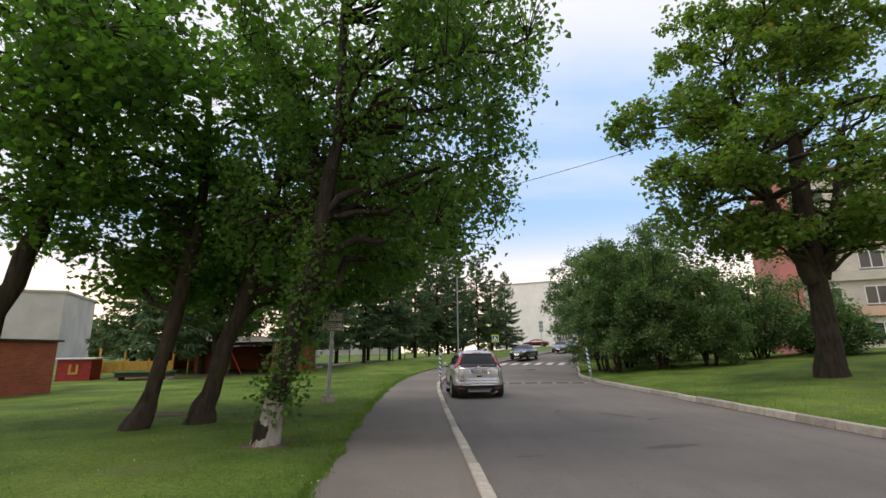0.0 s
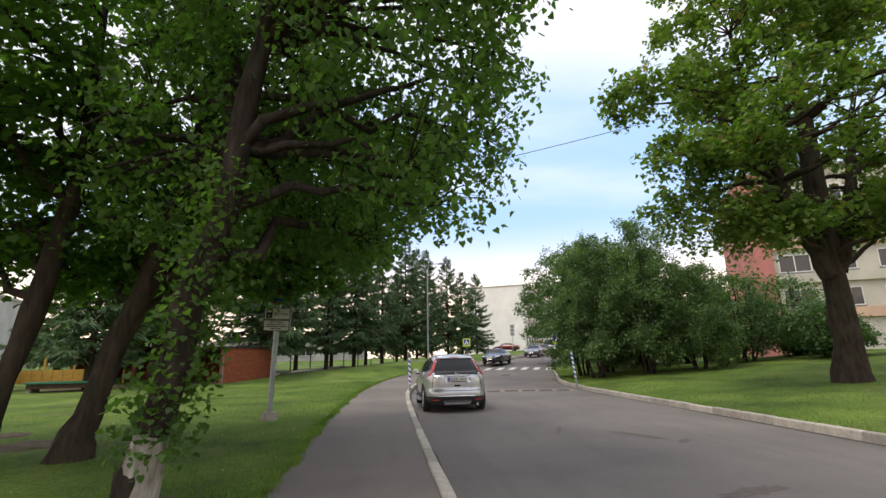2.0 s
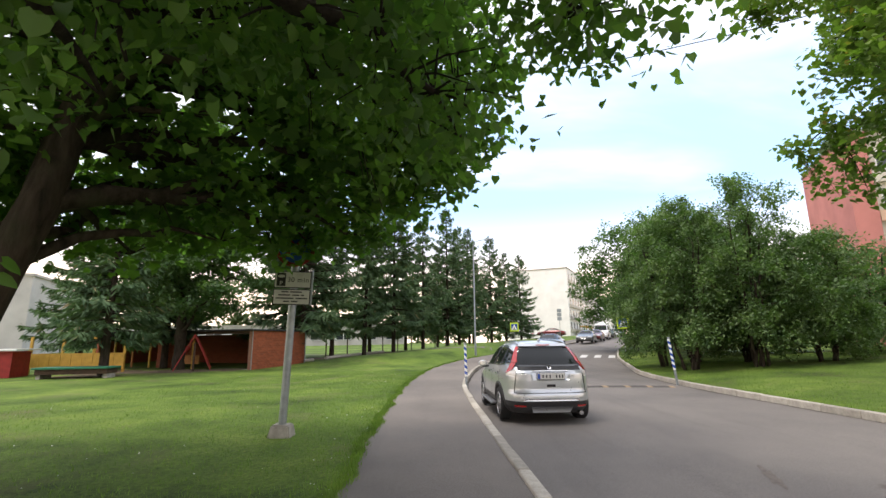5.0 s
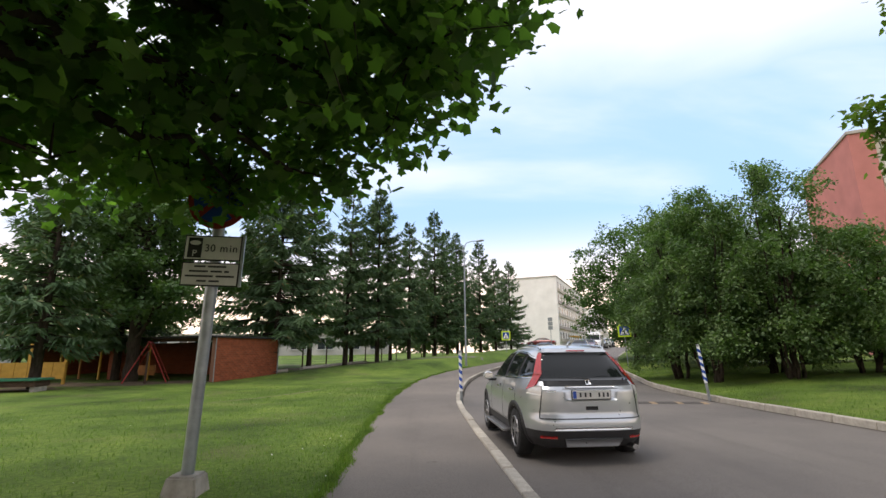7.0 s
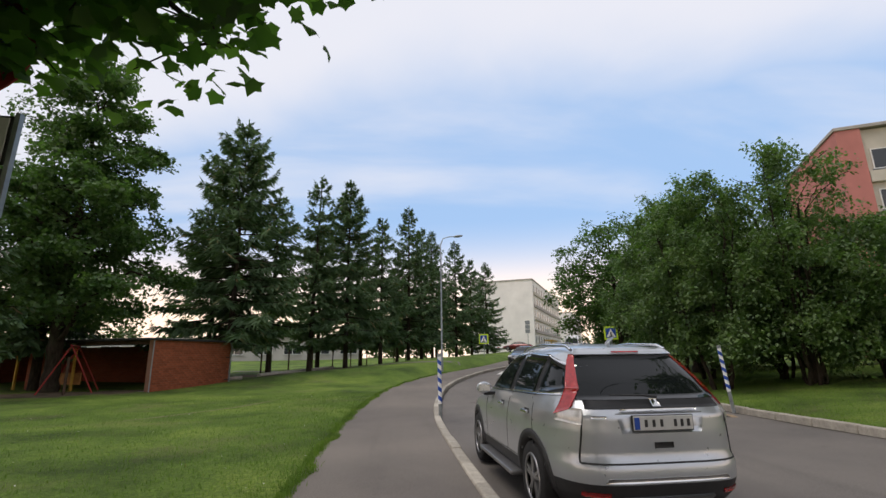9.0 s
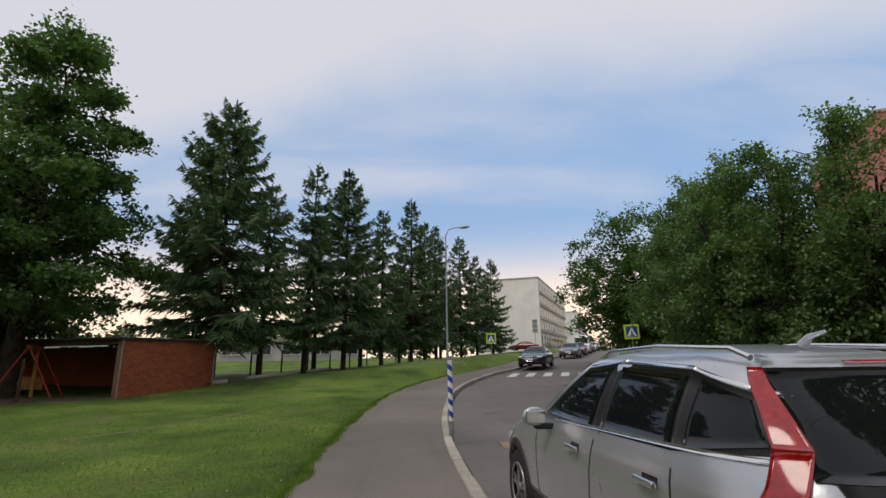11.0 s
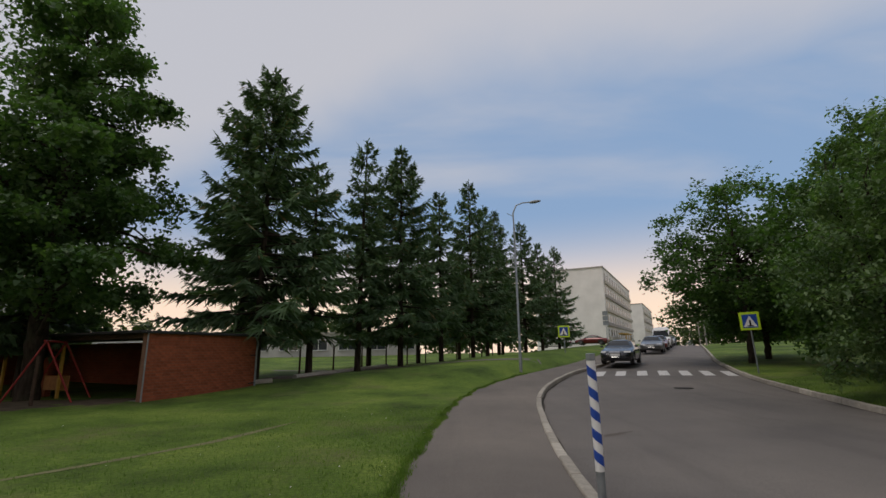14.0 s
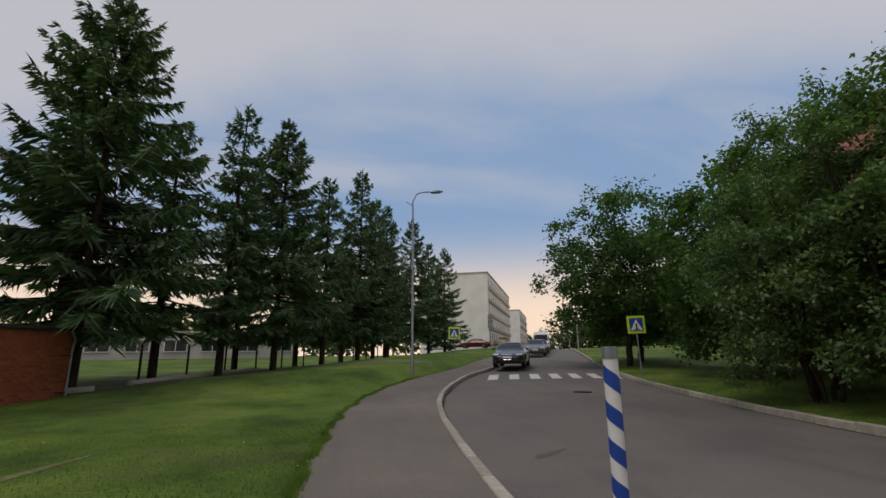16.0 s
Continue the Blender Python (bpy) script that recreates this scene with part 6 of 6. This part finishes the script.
def white_block(name, x, y, z, length, depth, floors, label, wins, base=1.0):
    """A panel block whose long side follows the road: local x across, y along it."""
    a = math.degrees(math.atan(0.49))
    root = thing(name, pose(x, y, z, 0, 0, -a))
    H = base + floors * 2.75 + 0.5
    part("wall", boxes((-depth, 0, -3, 0, length, H)), M_PANEL, root)
    part("roof", boxes((-depth - 0.15, -0.15, H, 0.15, length + 0.15, H + 0.25), bevel=0.03), M_BAND, root)
    for f in range(floors):
        zc = base + f * 2.75 + 1.45
        part("balcony_band", boxes((0.0, 1.0, zc - 1.35, 0.35, length - 1.0, zc - 0.72)), M_BAND if f % 2 else M_BEIGE, root)
        for k in range(wins):
            window(root, 0.03, 1.8 + k * (length - 3.6) / (wins - 1), zc + 0.1, 1.9 if k % 2 else 1.5, 1.45, "x", 1)
    return tagged(root, label, "apartment block")


white_block("apartment_block", 28.6, 112.0, gz(28, 112) + 0.2, 46, 14, 5, "white five storey panel apartment block beside the road", 13)
white_block("apartment_block", 62.0, 178.0, gz(60, 178), 40, 13, 5, "pale apartment block farther down the road", 10, 0.6)
ramp = thing("yellow_canopy", pose(32.0, 116.0, gz(30, 115), 0, 0, -26))
part("roof", boxes((0, 0, 2.4, 1.6, 9, 2.6)), M_YELLOW, ramp)
for k in range(3):
    part("post", boxes((1.3, 0.3 + 4.1 * k, -0.3, 1.45, 0.45 + 4.1 * k, 2.4)), M_YELLOW, ramp)
tagged(ramp, "yellow entrance canopy along the white block", "canopy")

pink = thing("pink_apartment_block", pose(30.56, 41.42, gz(30.56, 41.42), 0, 0, -26))
PH = 16.75 - gz(30.56, 41.42)
part("end_wall", boxes((0, 0, -1, 0.35, 11.3, PH)), M_PINK, pink, "pink rendered end wall")
part("corner_wall", boxes((0.35, 0, -1, 1.45, 0.3, PH)), M_PINK, pink)
part("wall", boxes((0.35, 0.3, -1, 42, 11.2, PH - 0.05)), M_BEIGE, pink)
part("roof", boxes((-0.1, -0.1, PH, 42, 11.4, PH + 0.25), bevel=0.03), M_BAND, pink)
for f in range(5):
    zc = PH - 2.4 - 2.95 * f
    part("panel_band", boxes((1.5, 0.02, zc - 1.6, 42, 0.29, zc - 0.8)), M_PEACH if f % 2 else M_BEIGE, pink)
    for k in range(11):
        window(pink, 3.0 + k * 3.4, 0.27, zc + 0.1, 2.3 if k % 2 == 0 else 1.6, 1.5, "y", -1)
tagged(pink, "five storey apartment block with a pink end wall", "apartment block")

house = thing("white_school", pose(-47.0, 62.0, gz(-42, 60) - 0.3, 0, 0, 20))
part("wall", boxes((-40, 0, -1, 0, 12, 9.2)), M_SCHOOL, house)
part("roof", boxes((-40.2, -0.2, 9.2, 0.2, 12.2, 9.5)), M_BAND, house)
for f in range(3):
    for k in range(2, 9, 2):
        window(house, -2.6 - 4.0 * k, -0.03, 1.9 + 2.9 * f, 2.4, 1.5, "y", -1)
tagged(house, "long pale three storey building behind the playground", "school building")
low = thing("low_building", pose(-22, 88, gz(-22, 88) - 0.2, 0, 0, 5))
part("wall", boxes((-30, 0, -1, 16, 10, 3.4)), M_SCHOOL, low)
part("roof", boxes((-30.2, -0.2, 3.4, 16.2, 10.2, 3.6)), M_BAND, low)
for k in range(11):
    window(low, -28 + 4.2 * k, -0.03, 1.8, 2.6, 1.5, "y", -1)
tagged(low, "long low pale building beyond the spruces", "building")

# ---- far woods ----
def woods(name, pts, hgt, per, size, label):
    blob = []
    for x, y in pts:
        z = gz(x, y)
        h = hgt * rng.uniform(0.7, 1.25)
        c = np.array([x, y, z + h * 0.5])
        d = rng.normal(size=(per, 3))
        d /= np.linalg.norm(d, axis=1)[:, None]
        blob.append(c + d * np.array([h * 0.42, h * 0.42, h * 0.52]) * rng.uniform(0.55, 1.05, per)[:, None])
    v, t = scatter(np.concatenate(blob), size, LEAF_HEART, 0.3)
    ob = part(name, arrays_mesh(name, v, t, M_FAR), M_FAR)
    return tagged(ob, label, "woods", kind="stuff")


woods("far_woods", [(rng.uniform(60, 290), rng.uniform(215, 300)) for k in range(70)], 14, 260, 1.5, "dark green woods on the horizon beyond the road")
woods("far_woods", [(rng.uniform(-190, 30), rng.uniform(120, 190)) for k in range(60)], 11, 240, 1.3, "dark green trees beyond the far lawn")
woods("far_woods", [(rng.uniform(48, 100), rng.uniform(60, 120)) for k in range(36)], 9, 300, 0.9, "green trees behind the roadside maples")
# added trees behind the camera, never in view, for reflections in the cars
woods("far_woods", [(rng.uniform(-80, 80), rng.uniform(-75, -50)) for k in range(40)], 11, 200, 1.2, "unseen trees added behind the start of the walk")

# ---- grass blades ----
def blades(name, n, region, size, label):
    p = region(n)
    p = p[np.isfinite(p[:, 2])]
    v, t = scatter(p, size, (np.array([[-0.09, 0, 0], [0.09, 0, 0], [0.05, 0.55, 0.02], [0.0, 1.0, 0.1]]), np.array([[0, 1, 2], [0, 2, 3]])), -1.1, 0.5)
    ob = part(name, arrays_mesh(name, v, t, M_BLADE), M_BLADE)
    return tagged(ob, label, "grass", kind="stuff")


def left_lawn(n):
    y = rng.uniform(4.5, 33, n)
    d = rng.uniform(0, 1, n) ** 2.0 * 9
    x = WALK_L(y) - d + 0.05 * rng.normal(size=n)
    return np.stack([x, y, land(x, y) - 0.005], -1)


def left_edge(n):
    y = rng.uniform(4, 44, n)
    x = WALK_L(y) + rng.normal(0, 0.035, n) + 0.05 * np.sin(y * 2.3) + 0.04 * np.sin(y * 5.1)
    return np.stack([x, y, land(x, y) - 0.005], -1)


def right_lawn(n):
    y = rng.uniform(8, 40, n)
    x = KERB_R(y) + 0.17 + rng.uniform(0, 1, n) ** 2 * 7
    return np.stack([x, y, land(x, y) - 0.01], -1)


blades("grass", 85000, left_lawn, 0.05, "short mown grass blades on the lawn")
blades("grass", 18000, left_edge, 0.06, "ragged grass along the footpath edge")
blades("grass", 30000, right_lawn, 0.055, "short grass on the far lawn")
# clover and small weeds beside the path
cl = left_lawn(220)
cl[:, 2] += 0.04
v, t = scatter(cl, 0.022, LEAF_OVAL, -0.2)
tagged(part("clover_flowers", arrays_mesh("clover_flowers", v, t, M_WHITE), M_WHITE), "tiny white clover heads scattered in the lawn", "clover", kind="stuff")

# ---- kerb stones ----
def kerb(name, edge, y0, y1, step, inset, label):
    """Kerb stones laid end to end along an edge."""
    root = thing(name)
    bm = box(bmesh.new(), -0.075, -0.5, -0.3, 0.075, 0.5, 0.0, bevel=0.026)
    me = bpy.data.meshes.new("kerb_stone")
    bm.to_mesh(me)
    bm.free()
    me.materials.append(M_KERB)
    r = np.random.default_rng(3)
    y = y0
    while y < y1:
        xa = float(edge(y))
        s = float(edge(y + 0.5) - edge(y - 0.5))
        dy = step / math.sqrt(1 + s * s)
        xb = float(edge(y + dy))
        L = math.hypot(xb - xa, dy)
        za, zb = gz(xa + inset, y), gz(xb + inset, y + dy)
        ob = new("kerb_stone", me)
        ob.parent = root
        yaw = -math.degrees(math.atan2(xb - xa, dy))
        ob.matrix_basis = pose((xa + xb) / 2 + inset + r.normal(0, 0.003), y + dy / 2, (za + zb) / 2 + 0.035 + r.normal(0, 0.006), math.degrees(math.atan2(zb - za, L)), r.normal(0, 0.9), yaw + r.normal(0, 0.3)) @ Matrix.Diagonal((1, (L - 0.012) / 1.0, 1, 1))
        y += dy
    return tagged(root, label, "kerb", kind="structure")


kerb("kerb_left", KERB_L, -6, 95, 1.0, -0.07, "weathered pale concrete kerb stones along the footpath")
kerb("kerb_right", KERB_R, 2, 95, 1.0, 0.07, "weathered concrete kerb stones along the lawn")

# ---- bricks of the shelter's end wall ----
BRICK_L, BRICK_H = 0.25, 0.088
bm = box(bmesh.new(), -0.02, -BRICK_L / 2, -BRICK_H / 2, 0.0, BRICK_L / 2, BRICK_H / 2, bevel=0.004)
brick_mesh = bpy.data.meshes.new("brick")
bm.to_mesh(brick_mesh)
bm.free()
brick_mesh.materials.append(M_BRICKS)
rr = np.random.default_rng(11)
rest = bmesh.new()
made = 0
for row in range(23):
    z = -0.04 + 0.098 * row
    y = 0.005 - (0.13 if row % 2 else 0.0)
    while y < DS - 0.02:
        a, b = max(y, 0.004), min(y + BRICK_L, DS - 0.004)
        d = rr.normal(0, 0.0015)
        if b - a > 0.05:
            if made < 300 and row >= 3:
                ob = new("brick", brick_mesh)
                ob.parent = END_WALL
                ob.matrix_basis = pose(d, (a + b) / 2, z + BRICK_H / 2, 0, rr.normal(0, 0.25), 0) @ Matrix.Diagonal((1, (b - a) / BRICK_L, 1, 1))
                made += 1
            else:
                box(rest, -0.02 + d, a, z, d, b, z + BRICK_H)
        y += BRICK_L + 0.01
tagged(part("brickwork", rest, M_BRICK_REST, END_WALL), kind="stuff")
